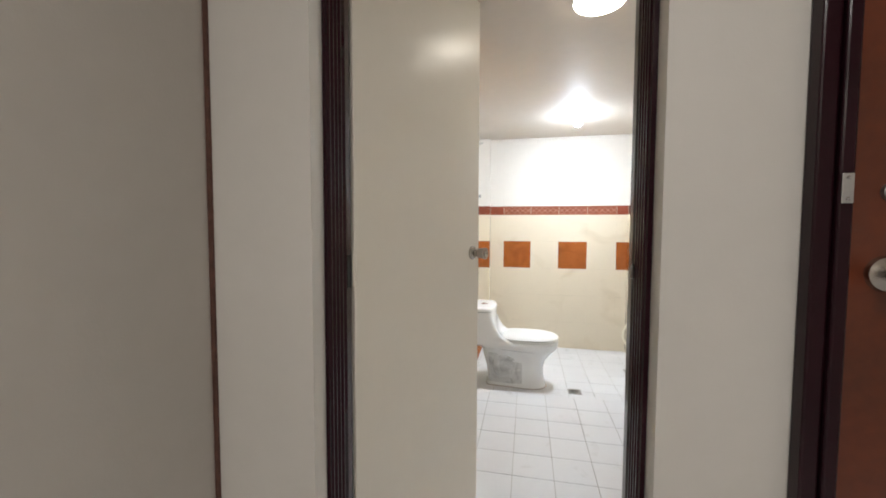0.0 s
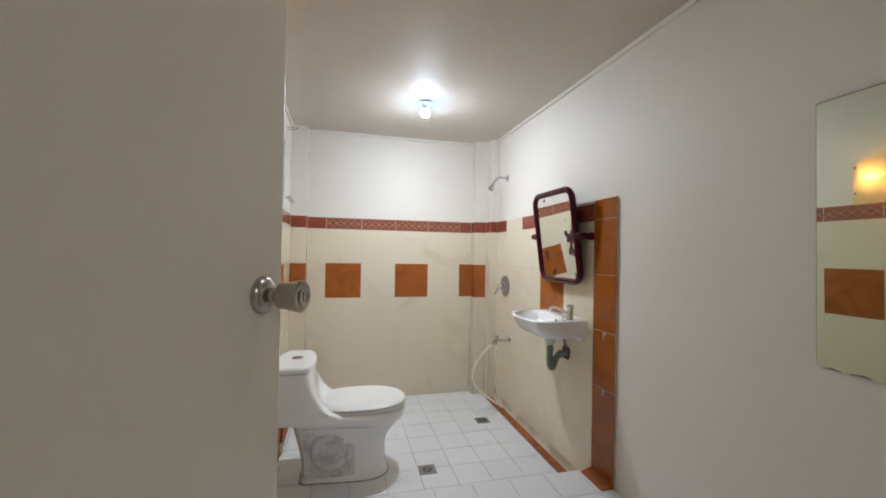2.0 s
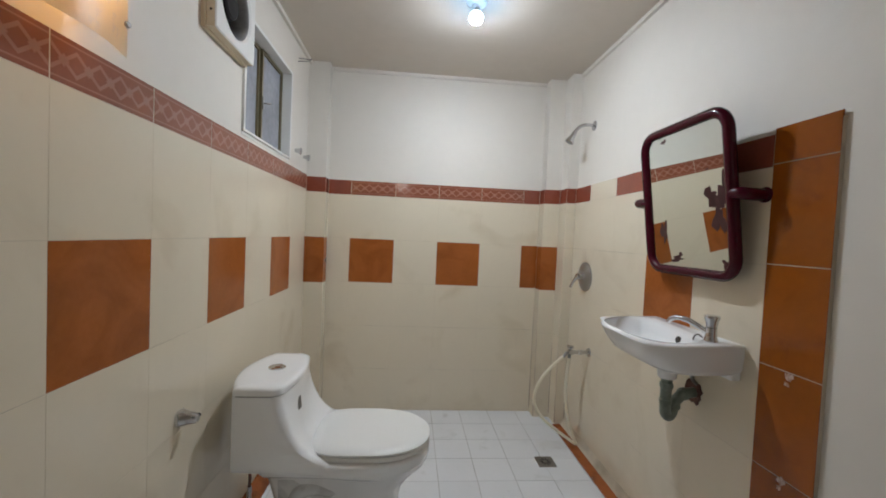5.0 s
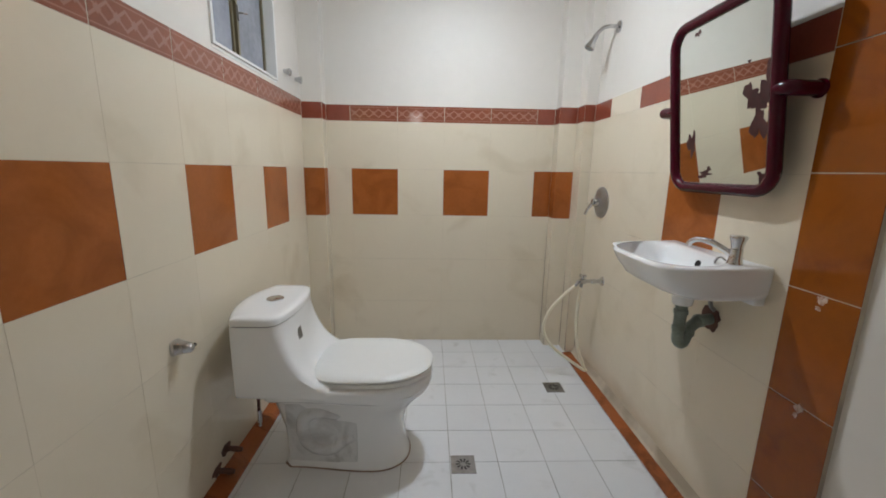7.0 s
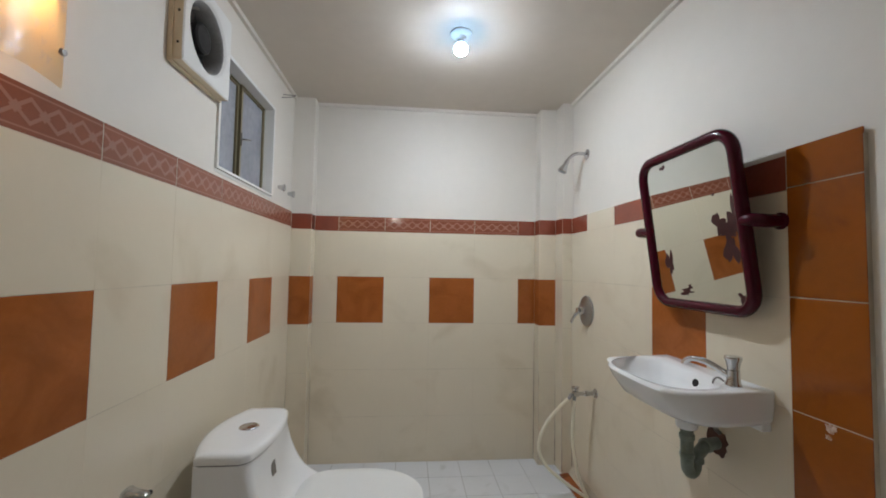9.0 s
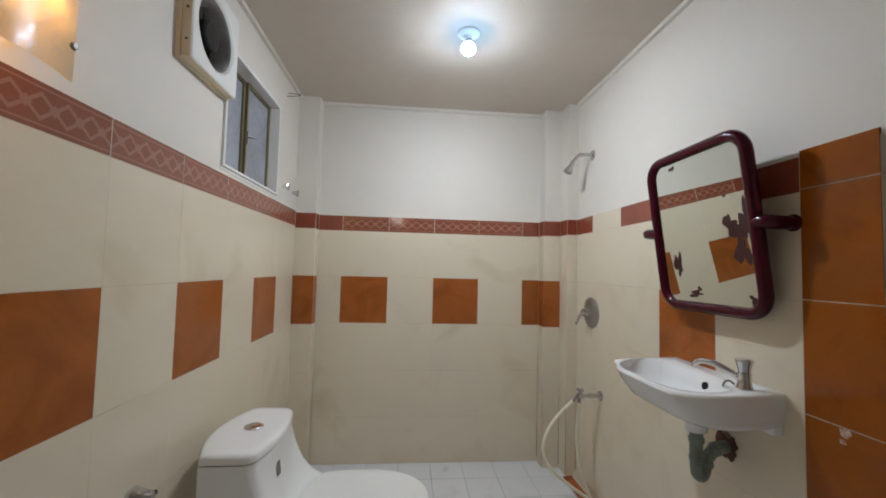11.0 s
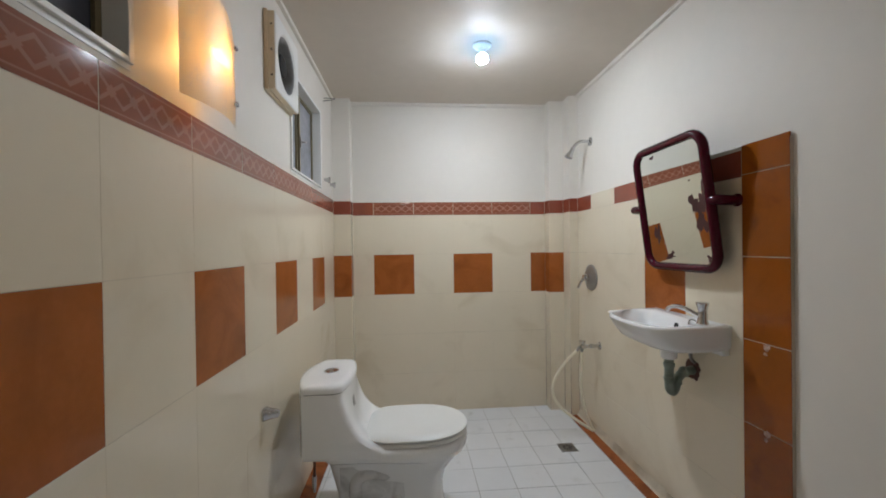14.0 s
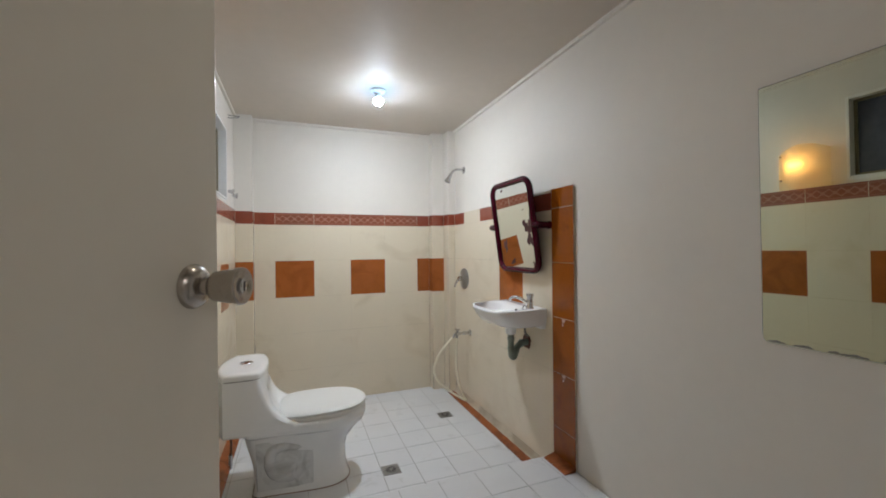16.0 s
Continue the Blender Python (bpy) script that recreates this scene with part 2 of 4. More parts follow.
def tube(bm, pts, radius, n=12, caps=True, closed=False):
    """A round tube along points; radius may be a list."""
    pts = [Vector(p) for p in pts]
    k = len(pts)
    rs = radius if isinstance(radius, (list, tuple)) else [radius] * k
    rings, up = [], None
    for i, p in enumerate(pts):
        d = (pts[(i + 1) % k] - pts[i - 1]) if closed else (pts[min(i + 1, k - 1)] - pts[max(i - 1, 0)])
        d.normalize()
        if up is None:
            up = d.orthogonal().normalized()
        up = (up - d * up.dot(d)).normalized()
        side = d.cross(up)
        rings.append([p + (up * math.cos(2 * math.pi * j / n) + side * math.sin(2 * math.pi * j / n)) * rs[i] for j in range(n)])
    if closed:
        vs = [[bm.verts.new(q) for q in r] for r in rings]
        for a, b in zip(vs, vs[1:] + vs[:1]):
            for j in range(n):
                bm.faces.new((a[j], a[(j + 1) % n], b[(j + 1) % n], b[j]))
        return bm
    return loft(bm, rings, caps, caps)


def smooth_line(pts, steps=8):
    """Catmull-Rom through the points."""
    P = [Vector(p) for p in pts]
    P = [2 * P[0] - P[1]] + P + [2 * P[-1] - P[-2]]
    out = []
    for i in range(1, len(P) - 2):
        for s in range(steps):
            t = s / steps
            a, b, c, d = P[i - 1], P[i], P[i + 1], P[i + 2]
            out.append(0.5 * (2 * b + (c - a) * t + (2 * a - 5 * b + 4 * c - d) * t * t + (3 * b - a - 3 * c + d) * t ** 3))
    out.append(P[-2])
    return out


def turned(bm, profile, centre, axis, n=24):
    """A turned solid: profile of (radius, distance along the axis)."""
    axis = Vector(axis).normalized()
    u = axis.orthogonal().normalized()
    w = axis.cross(u)
    rings = [[Vector(centre) + axis * h + (u * math.cos(2 * math.pi * j / n) + w * math.sin(2 * math.pi * j / n)) * max(r, 1e-4) for j in range(n)] for r, h in profile]
    return loft(bm, rings)


def holed(u0, u1, v0, v1, holes, put):
    """Cells of a rectangle that leave the holes free, each given to put()."""
    us = sorted({u0, u1, *[h[0] for h in holes], *[h[1] for h in holes]})
    vs = sorted({v0, v1, *[h[2] for h in holes], *[h[3] for h in holes]})
    for a, b in zip(us, us[1:]):
        for c, d in zip(vs, vs[1:]):
            if not any(h[0] <= a and b <= h[1] and h[2] <= c and d <= h[3] for h in holes):
                put(a, b, c, d)


def structure(name, bm, material, label):
    ob = new(name, mesh_of(bm, name))
    ob.data.materials.append(material)
    return tagged(ob, label, kind="structure")


# ---- large structure ----
W1 = (4.27, 4.877, 1.597, 2.08)
W2 = (5.93, 6.543, 1.597, 2.08)
FANHOLE = (5.665, 5.885, 1.895, 2.115)
bm = bmesh.new()
holed(DOOR_IN, 7.1, -0.2, CEIL + 0.15, [W1, W2, FANHOLE], lambda a, b, c, d: box(bm, -0.16, -0.008, a, b, c, d))
wall_west = structure("wall_west", bm, PAINT, "white painted plaster wall above cream glazed tiles")
bm = boxes((-0.008, EAST_PAINT, BACK + 0.008, 7.10, -0.2, CEIL + 0.15), (-0.008, 0.122, 6.905, BACK + 0.008, BT, CEIL + 0.15), (1.602, 1.712, 6.898, BACK + 0.008, BT, CEIL + 0.15), (1.712, EAST_PAINT, 6.785, BACK + 0.008, BT, CEIL + 0.15))
wall_north = structure("wall_north", bm, PAINT, "white painted plaster wall with boxed-in corner pipes above cream tiles")
bm = boxes((EAST_PAINT, 1.94, DOOR_IN, 7.10, -0.2, CEIL + 0.15))
wall_east = structure("wall_east", bm, PAINT, "smooth off-white painted plaster wall beside a tiled panel")
bm = bmesh.new()
holed(-0.45, 2.6, -0.2, 2.6, [(0.022, 0.806, -0.2, 2.29)], lambda a, b, c, d: box(bm, a, b, DOOR_OUT, DOOR_IN, c, d))
wall_south = structure("wall_south", bm, HALLPAINT, "warm white painted wall with a narrow doorway")
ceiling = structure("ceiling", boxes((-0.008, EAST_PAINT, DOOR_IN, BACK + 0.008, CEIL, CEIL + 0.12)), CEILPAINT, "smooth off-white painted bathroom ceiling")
bm = bmesh.new()
box(bm, -0.008, 0.010, DOOR_IN, 6.905, CEIL - 0.020, CEIL)
box(bm, EAST_PAINT - 0.018, EAST_PAINT, DOOR_IN, 6.785, CEIL - 0.020, CEIL)
box(bm, 0.122, 1.602, BACK - 0.010, BACK + 0.008, CEIL - 0.020, CEIL)
structure("trim_ceiling", bm, PAINT, "thin white cornice strip along the ceiling edge")

# hallway before the door
structure("hall_floor", boxes((-0.45, 2.6, -1.6, DOOR_OUT - 0.001, PLAT - 0.2, PLAT - 0.004)), FLOORTILE, "pale tiled hallway floor")
structure("hall_ceiling", boxes((-0.45, 2.6, -1.6, DOOR_OUT, 2.5, 2.6)), CEILPAINT, "plain white hallway ceiling")
structure("hall_wall_west", boxes((-0.45, -0.268, -1.6, 3.350, PLAT, 2.5)), HALLSHADE, "beige painted hallway side wall, its shade put into the colour")
structure("hall_wall_east", boxes((2.6, 2.75, -1.6, DOOR_OUT, PLAT, 2.5)), HALLPAINT, "beige painted hallway end wall")
structure("hall_wall_back", boxes((-0.45, 2.75, -1.75, -1.6, PLAT, 2.5)), HALLPAINT, "beige painted hallway wall")
structure("trim_gap", boxes((-0.2675, -0.258, 3.350, 3.3595, PLAT, 2.5)), SOOT, "dark open joint between two hallway walls")

# floor slabs
floor = structure("floor", boxes((-0.008, EAST_PAINT, STEP_Y - 0.004, 7.0, -0.2, FLOOR - 0.0022)), FLOORGROUT, "white square floor tiles with dirty grey joints")
platform = structure("platform", boxes((-0.008, EAST_PAINT, DOOR_OUT, STEP_Y - 0.006, -0.2, PLAT - 0.0022)), FLOORGROUT, "raised white tiled floor inside the doorway, one low step up")

# tile bedding on the walls
structure("tile_bed_west", boxes((-0.0079, -0.0006, DOOR_IN, 6.905, -0.1, BT + 0.009)), GROUT, "cream joints between wall tiles")
bm = boxes((0.115, 1.60, BACK - 0.0006, BACK + 0.0079, -0.1, BT - 0.001), (-0.0012, 0.1238, 6.8956, BACK + 0.0079, -0.1, BT - 0.001), (1.5932, 1.703, 6.8926, BACK + 0.0079, -0.1, BT - 0.001), (1.7046, EAST_PAINT, 6.7786, BACK + 0.0079, -0.1, BT - 0.001))
structure("tile_bed_north", bm, GROUT, "cream joints between wall tiles")
structure("tile_bed_east", boxes((EAST + 0.0006, EAST_PAINT - 0.0001, 5.1838, 6.7792, -0.1, BT - 0.001)), GROUT, "tile panel standing proud of the painted wall")

# ---- the doorway ----
def door_frame():
    """Dark moulded jambs and head, set back in the opening."""
    d = new("door_1")
    tagged(d, "dark varnished wooden door frame with moulded grooves", kind="structure")

    def jamb_profile(x_out, x_in, s):
        pts = [(x_out, 3.418), (x_out + s * 0.010, 3.418)]
        d = (abs(x_in - x_out) - 0.0175) / 3
        for k in range(4):
            y = 3.424 + k * 0.014
            pts += [(x_out + s * (0.012 + k * d), y), (x_out + s * (0.016 + k * d), y + 0.004), (x_out + s * (0.016 + k * d), y + 0.008), (x_out + s * (0.0130 + k * d), y + 0.012)]
        pts += [(x_in, 3.490), (x_in, 3.520), (x_in - s * 0.012, 3.522), (x_in - s * 0.012, 3.548), (x_out, 3.548)]
        return pts
    for x_out, x_in, s in ((0.0225, 0.050, 1), (0.8055, 0.783, -1)):
        prof = jamb_profile(x_out, x_in, s)
        b = bmesh.new()
        loft(b, [[(x, y, z) for x, y in prof] for z in (PLAT, 2.2895)])
        part("jamb", b, VARNISH, d)
    b = bmesh.new()
    box(b, 0.051, 0.782, 3.42, 3.52, 2.262, 2.2895, 0.003)
    part("head", b, VARNISH, d)
    b = bmesh.new()
    box(b, 0.7816, 0.7828, 3.474, 3.494, 1.190, 1.222, 0.0004)
    box(b, 0.7800, 0.7817, 3.475, 3.487, 1.197, 1.215, 0.0005)
    part("strike_plate", b, DARKMETAL, d, "worn steel strike plate")
    for z in (0.35, 1.185, 2.02):
        b = bmesh.new()
        box(b, 0.0502, 0.0518, 3.494, 3.519, z - 0.046, z + 0.046, 0.0004)
        for k in (-0.03, 0.0, 0.03):
            turned(b, [(0, 0), (0.004, 0), (0.003, 0.001), (0, 0.001)], (0.0517, 3.506, z + k), (1, 0, 0), 10)
        part("hinge_leaf", b, DARK, d, "dark tarnished hinge leaf")
    return d


door_frame()


def door_leaf():
    hx, hy, L, ang, t = 0.052, 3.535, 0.70, math.atan2(0.28, 0.64), 0.038
    m = Matrix.Translation((hx, hy, 0)) @ Matrix.Rotation(-ang, 4, 'Z')
    e = thing("bathroom_door", "cream enamelled flush door standing open inward", "door", at=(hx, hy, PLAT + 0.01))

    def put(name, b, material, label="", smooth=None, parent=e):
        b.transform(m)
        return part(name, b, material, parent, label, smooth)
    b = bmesh.new()
    box(b, -t, 0, 0.0, L, PLAT + 0.010, 2.252, 0.003)
    put("panel", b, LEAF)
    KZ, KY = 1.203, L - 0.052
    for s in (1, -1):
        x0 = 0.0 if s > 0 else -t
        b = bmesh.new()
        turned(b, [(0.0, 0), (0.0285, 0), (0.0285, 0.003), (0.0265, 0.007), (0.0260, 0.008), (0.021, 0.0125), (0.0175, 0.0145), (0.0115, 0.016), (0.011, 0.026), (0.0135, 0.027), (0.0165, 0.028), (0.0190, 0.031), (0.0200, 0.038), (0.0228, 0.056), (0.0240, 0.0625), (0.0236, 0.0655), (0.0215, 0.0672), (0.0160, 0.0668), (0.011, 0.0640), (0.0, 0.0635)], (x0, KY, KZ), (s, 0, 0), 32)
        k = put("door_knob", b, BRUSHED, "round satin steel door knob with key slot", 40)
        if s > 0:
            b = bmesh.new()
            turned(b, [(0.0, 0.0635), (0.0085, 0.0635), (0.0085, 0.0667), (0.0072, 0.0675), (0, 0.0675)], (x0, KY, KZ), (1, 0, 0), 20)
            put("key_cylinder", b, CHROME, "", 40, k)
            b = bmesh.new()
            box(b, x0 + 0.0673, x0 + 0.0680, KY - 0.0012, KY + 0.0012, KZ - 0.006, KZ + 0.006)
            put("key_slot", b, DARK, "", None, k)
    b = bmesh.new()
    box(b, -t + 0.008, -0.008, L - 0.0005, L + 0.0022, KZ - 0.045, KZ + 0.045, 0.0008)
    box(b, -t + 0.013, -0.013, L + 0.002, L + 0.012, KZ - 0.010, KZ + 0.010, 0.002)
    put("latch_plate", b, CHROME)
    for z in (0.35, 1.185, 2.02):
        b = bmesh.new()
        turned(b, [(0, -0.045), (0.007, -0.045), (0.007, 0.045), (0.0, 0.045)], (0.006, -0.006, z), (0, 0, 1), 12)
        box(b, 0.0003, 0.0018, 0.0, 0.012, z - 0.044, z + 0.044)
        put("hinge", b, LEAF, "cream-painted butt hinge", 40)
    return e


door_leaf()


def hall_door():
    e = thing("hallway_door", "red-brown varnished wooden door with a steel knob", "door", at=(1.3, 3.33, PLAT))
    b = bmesh.new()
    for x0, x1 in ((1.044, 1.074), (1.0745, 1.098)):
        box(b, x0, x1, 3.325 if x0 < 1.06 else 3.315, 3.3598, PLAT, 2.3, 0.004)
    part("casing", b, VARNISH, e, "dark wooden door casing")
    b = bmesh.new()
    box(b, 1.099, 1.90, 3.330, 3.3598, PLAT + 0.006, 2.25, 0.003)
    part("panel", b, REDWOOD, e)
    b = bmesh.new()
    turned(b, [(0, 0), (0.033, 0), (0.030, 0.008), (0.013, 0.014), (0.012, 0.035), (0.024, 0.045), (0.027, 0.062), (0.020, 0.072), (0, 0.072)], (1.160, 3.3298, 1.228), (0, -1, 0), 28)
    part("door_knob", b, BRUSHED, e, "round satin steel knob", 40)
    b = bmesh.new()
    box(b, 1.076, 1.094, 3.311, 3.3149, 1.352, 1.405, 0.001)
    for z in (1.360, 1.397):
        turned(b, [(0, 0), (0.0035, 0), (0.002, 0.0015), (0, 0.0018)], (1.085, 3.3109, z), (0, -1, 0), 10)
    part("bolt_keeper", b, CHROME, e, "small steel bolt keeper with two screws")
    b = bmesh.new()
    turned(b, [(0, 0), (0.016, 0), (0.014, 0.006), (0.006, 0.010), (0.006, 0.018), (0, 0.018)], (1.160, 3.3298, 1.372), (0, -1, 0), 18)
    part("deadbolt_turn", b, DULL, e, "", 40)


hall_door()

# ---- bathroom fixtures ----
CY = 5.87                                   # middle of the toilet


def toilet():
    e = thing("toilet", "white one-piece porcelain toilet with closed lid on the tiled floor", "toilet", at=(0.45, CY, FLOOR))
    M = 40

    def plan(x0, x1, wb, xf, wf, z, n=M, p=2.3):
        """Outline from a squarish back at x0 (half width wb) to a rounded front at x1; widest front at xf (half width wf)."""
        half = []
        for k in range(n // 2 + 1):
            t = k / (n // 2)
            a = t * math.pi / 2
            # front quarter to back corner
            if t < 0.62:
                a = t / 0.62 * math.pi / 2
                x = xf + (x1 - xf) * abs(math.cos(a)) ** (2 / p)
                w = wf * abs(math.sin(a)) ** (2 / p)
            else:
                q = (t - 0.62) / 0.38
                if q < 0.6:
                    s = q / 0.6
                    h = s * s * (3 - 2 * s)
                    x = xf + (x0 + 0.03 - xf) * s
                    w = wf + (wb - wf) * h
                elif q < 0.75:
                    s = (q - 0.6) / 0.15
                    x = x0 + 0.03 - 0.03 * math.sin(s * math.pi / 2)
                    w = wb - 0.03 * (1 - math.cos(s * math.pi / 2))
                else:
                    s = (q - 0.75) / 0.25
                    x = x0
                    w = (wb - 0.03) * (1 - s)
            half.append((x, w))
        pts = [(x, CY - w, z) for x, w in half] + [(x, CY + w, z) for x, w in half[-2:0:-1]]
        return pts
    # pedestal
    b = bmesh.new()
    loft(b, [plan(0.215, 0.712, 0.105, 0.56, 0.135, FLOOR), plan(0.215, 0.712, 0.105, 0.56, 0.135, FLOOR + 0.012), plan(0.222, 0.702, 0.098, 0.555, 0.126, 0.01), plan(0.222, 0.692, 0.094, 0.55, 0.120, 0.06), plan(0.215, 0.688, 0.094, 0.55, 0.118, 0.13), plan(0.20, 0.70, 0.098, 0.55, 0.126, 0.19), plan(0.185, 0.738, 0.100, 0.58, 0.150, 0.245), plan(0.175, 0.780, 0.104, 0.61, 0.172, 0.29), plan(0.17, 0.798, 0.110, 0.62, 0.181, 0.318)])
    part("pedestal", b, CERAMIC, e, "", 50)
    # trapway relief on both sides
    for s in (-1, 1):
        b = bmesh.new()
        y = CY + s * 0.089
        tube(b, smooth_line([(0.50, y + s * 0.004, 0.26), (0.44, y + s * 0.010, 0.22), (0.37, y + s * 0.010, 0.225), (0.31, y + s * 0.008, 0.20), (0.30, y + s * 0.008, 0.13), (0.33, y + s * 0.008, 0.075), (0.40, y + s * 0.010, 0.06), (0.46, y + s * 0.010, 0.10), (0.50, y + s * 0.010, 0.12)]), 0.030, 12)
        part("trapway", b, MARBLE, e, "grey-mottled trapway relief", 60)
        y = CY + s * 0.096
        b = bmesh.new()
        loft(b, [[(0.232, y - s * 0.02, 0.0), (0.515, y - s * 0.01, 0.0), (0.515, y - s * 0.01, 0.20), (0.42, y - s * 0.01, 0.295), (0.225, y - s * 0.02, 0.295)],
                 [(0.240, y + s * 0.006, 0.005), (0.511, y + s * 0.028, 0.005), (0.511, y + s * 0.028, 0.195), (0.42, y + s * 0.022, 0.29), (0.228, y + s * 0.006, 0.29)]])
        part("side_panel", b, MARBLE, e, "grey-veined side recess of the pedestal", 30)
    # bowl rim
    b = bmesh.new()
    loft(b, [plan(0.220, 0.790, 0.120, 0.58, 0.178, 0.292), plan(0.190, 0.801, 0.180, 0.55, 0.192, 0.310), plan(0.180, 0.806, 0.203, 0.53, 0.200, 0.328), plan(0.180, 0.808, 0.2055, 0.52, 0.203, 0.348), plan(0.182, 0.806, 0.205, 0.52, 0.201, 0.358), plan(0.186, 0.798, 0.201, 0.52, 0.195, 0.364)])
    part("bowl", b, CERAMIC, e, "", 50)

    def tank_ring(z, w, xm, xs, z_back=None, r=0.020, xb=0.095, n=16, round_front=1.0):
        """Outline of the tank body: flat back and sides, front at xm in the middle and at xs beside the flat sides."""
        zb = z if z_back is None else z_back
        front = []
        for k in range(2 * n + 1):
            v = k / n - 1
            q = min(1.0, max(0.0, (abs(v) - 0.12) / 0.80))
            h = (1 - round_front) * q * q * (3 - 2 * q) + round_front * v * v
            c = max(0.0, (abs(v) - 0.84) / 0.16)
            x = xm + (xs - xm) * h - r * (1 - math.sqrt(max(0.0, 1 - c * c)))
            front.append((x, CY + w * v, z))
        xmid = 0.6 * xs + 0.4 * xb
        back = [(xmid, CY + w, 0.4 * zb + 0.6 * z), (xb + 0.012, CY + w, zb), (xb + 0.003, CY + w - 0.003, zb)]
        for k in range(13):
            v = 1 - k / 6
            back.append((xb - 0.046 * (1 - v * v), CY + (w - 0.012) * v, zb))
        back += [(xb + 0.003, CY - w + 0.003, zb), (xb + 0.012, CY - w, zb), (xmid, CY - w, 0.4 * zb + 0.6 * z)]
        return front + back
    b = bmesh.new()
    sweep = [(0.322, 0.190, 0.450, 0.450, 0.338, 0.050, 0.0), (0.327, 0.202, 0.460, 0.460, 0.343, 0.050, 0.0), (0.340, 0.206, 0.460, 0.468, 0.354, 0.050, 0.0), (0.358, 0.206, 0.425, 0.452, 0.366, 0.040, 0.0), (0.372, 0.206, 0.385, 0.430, None, 0.030, 0.0), (0.386, 0.206, 0.355, 0.396, None, 0.024, 0.0),
             (0.403, 0.206, 0.332, 0.366, None, 0.020, 0.0), (0.425, 0.206, 0.316, 0.339, None, 0.020, 0.1), (0.455, 0.206, 0.303, 0.315, None, 0.020, 0.3), (0.490, 0.206, 0.295, 0.296, None, 0.020, 0.6), (0.530, 0.206, 0.289, 0.278, None, 0.020, 0.9), (0.575, 0.206, 0.286, 0.262, None, 0.020, 1.0), (0.6125, 0.206, 0.284, 0.252, None, 0.020, 1.0)]
    loft(b, [tank_ring(z, w, xm, xs, zb, r, round_front=rf) for z, w, xm, xs, zb, r, rf in sweep])
    part("tank", b, CERAMIC, e, "", 50)
    b = bmesh.new()
    loft(b, [tank_ring(0.6165, 0.204, 0.282, 0.250, xb=0.104), tank_ring(0.6185, 0.209, 0.289, 0.256, xb=0.098), tank_ring(0.636, 0.209, 0.290, 0.257, xb=0.098), tank_ring(0.643, 0.206, 0.286, 0.253, xb=0.102), tank_ring(0.6475, 0.197, 0.276, 0.243, xb=0.112), tank_ring(0.6495, 0.170, 0.255, 0.222, xb=0.135)])
    lid = part("tank_lid", b, CERAMIC, e, "", 50)
    # solid grey ring, paints the seam's shade under the tank lid
    b = bmesh.new()
    loft(b, [tank_ring(0.6122, 0.2035, 0.2815, 0.2495, xb=0.1045), tank_ring(0.6168, 0.2035, 0.2815, 0.2495, xb=0.1045)])
    part("lid_gap", b, SEATGREY, e)
    b = bmesh.new()
    turned(b, [(0, 0), (0.033, 0), (0.033, 0.003), (0.029, 0.006), (0.027, 0.0045), (0.012, 0.0055), (0, 0.006)], (0.182, CY, 0.6490), (0, 0, 1), 32)
    part("flush_button", b, CHROME, lid, "round chrome dual flush button", 40)
    b = bmesh.new()
    box(b, -0.0015, 0.0015, -0.017, 0.017, -0.023, 0.023, 0.001)
    b.transform(Matrix.Translation((0.2885, CY - 0.055, 0.532)) @ Matrix.Rotation(radians(-6), 4, 'Z') @ Matrix.Rotation(radians(-9), 4, 'Y'))
    part("sticker", b, DULL, e, "small grey sticker on the tank front")

    def oval(x0, x1, w, z, n=M, p=2.15):
        cx, a = (x0 + x1) / 2, (x1 - x0) / 2
        pts = []
        for k in range(n):
            an = 2 * math.pi * k / n
            c, s = math.cos(an), math.sin(an)
            pp = p if c > 0 else 4.2
            pts.append((cx + a * math.copysign(abs(c) ** (2 / pp), c), CY + w * math.copysign(abs(s) ** (2 / pp), s), z))
        return pts
    b = bmesh.new()
    loft(b, [oval(0.354, 0.800, 0.182, 0.3645), oval(0.348, 0.806, 0.189, 0.369), oval(0.348, 0.806, 0.189, 0.378), oval(0.352, 0.802, 0.185, 0.3830)])
    part("seat", b, PLASTIC, e, "", 40)
    b = bmesh.new()
    loft(b, [oval(0.352, 0.804, 0.184, 0.3865), oval(0.344, 0.809, 0.191, 0.390), oval(0.344, 0.809, 0.191, 0.396), oval(0.354, 0.799, 0.182, 0.404), oval(0.40, 0.770, 0.15, 0.408), oval(0.50, 0.68, 0.08, 0.4095)])
    part("seat_lid", b, PLASTIC, e, "closed white plastic lid", 40)
    # same shade-coloured filler between seat and lid
    b = bmesh.new()
    loft(b, [oval(0.358, 0.798, 0.180, 0.3828), oval(0.358, 0.798, 0.180, 0.3868)])
    part("seat_gap", b, SEATGREY, e)
    for s in (-1, 1):
        b = bmesh.new()
        tube(b, [(0.366, CY + s * 0.075 - 0.022, 0.383), (0.366, CY + s * 0.075 + 0.022, 0.383)], 0.013, 14)
        part("hinge", b, PLASTIC, e, "", 40)
    b = bmesh.new()
    pl = [plan(0.210, 0.717, 0.109, 0.56, 0.1395, FLOOR + 0.0005), plan(0.212, 0.7145, 0.107, 0.56, 0.137, FLOOR + 0.004)]
    loft(b, pl)
    part("base_seal", b, SEAL, e, "stained mortar seal round the foot")


toilet()


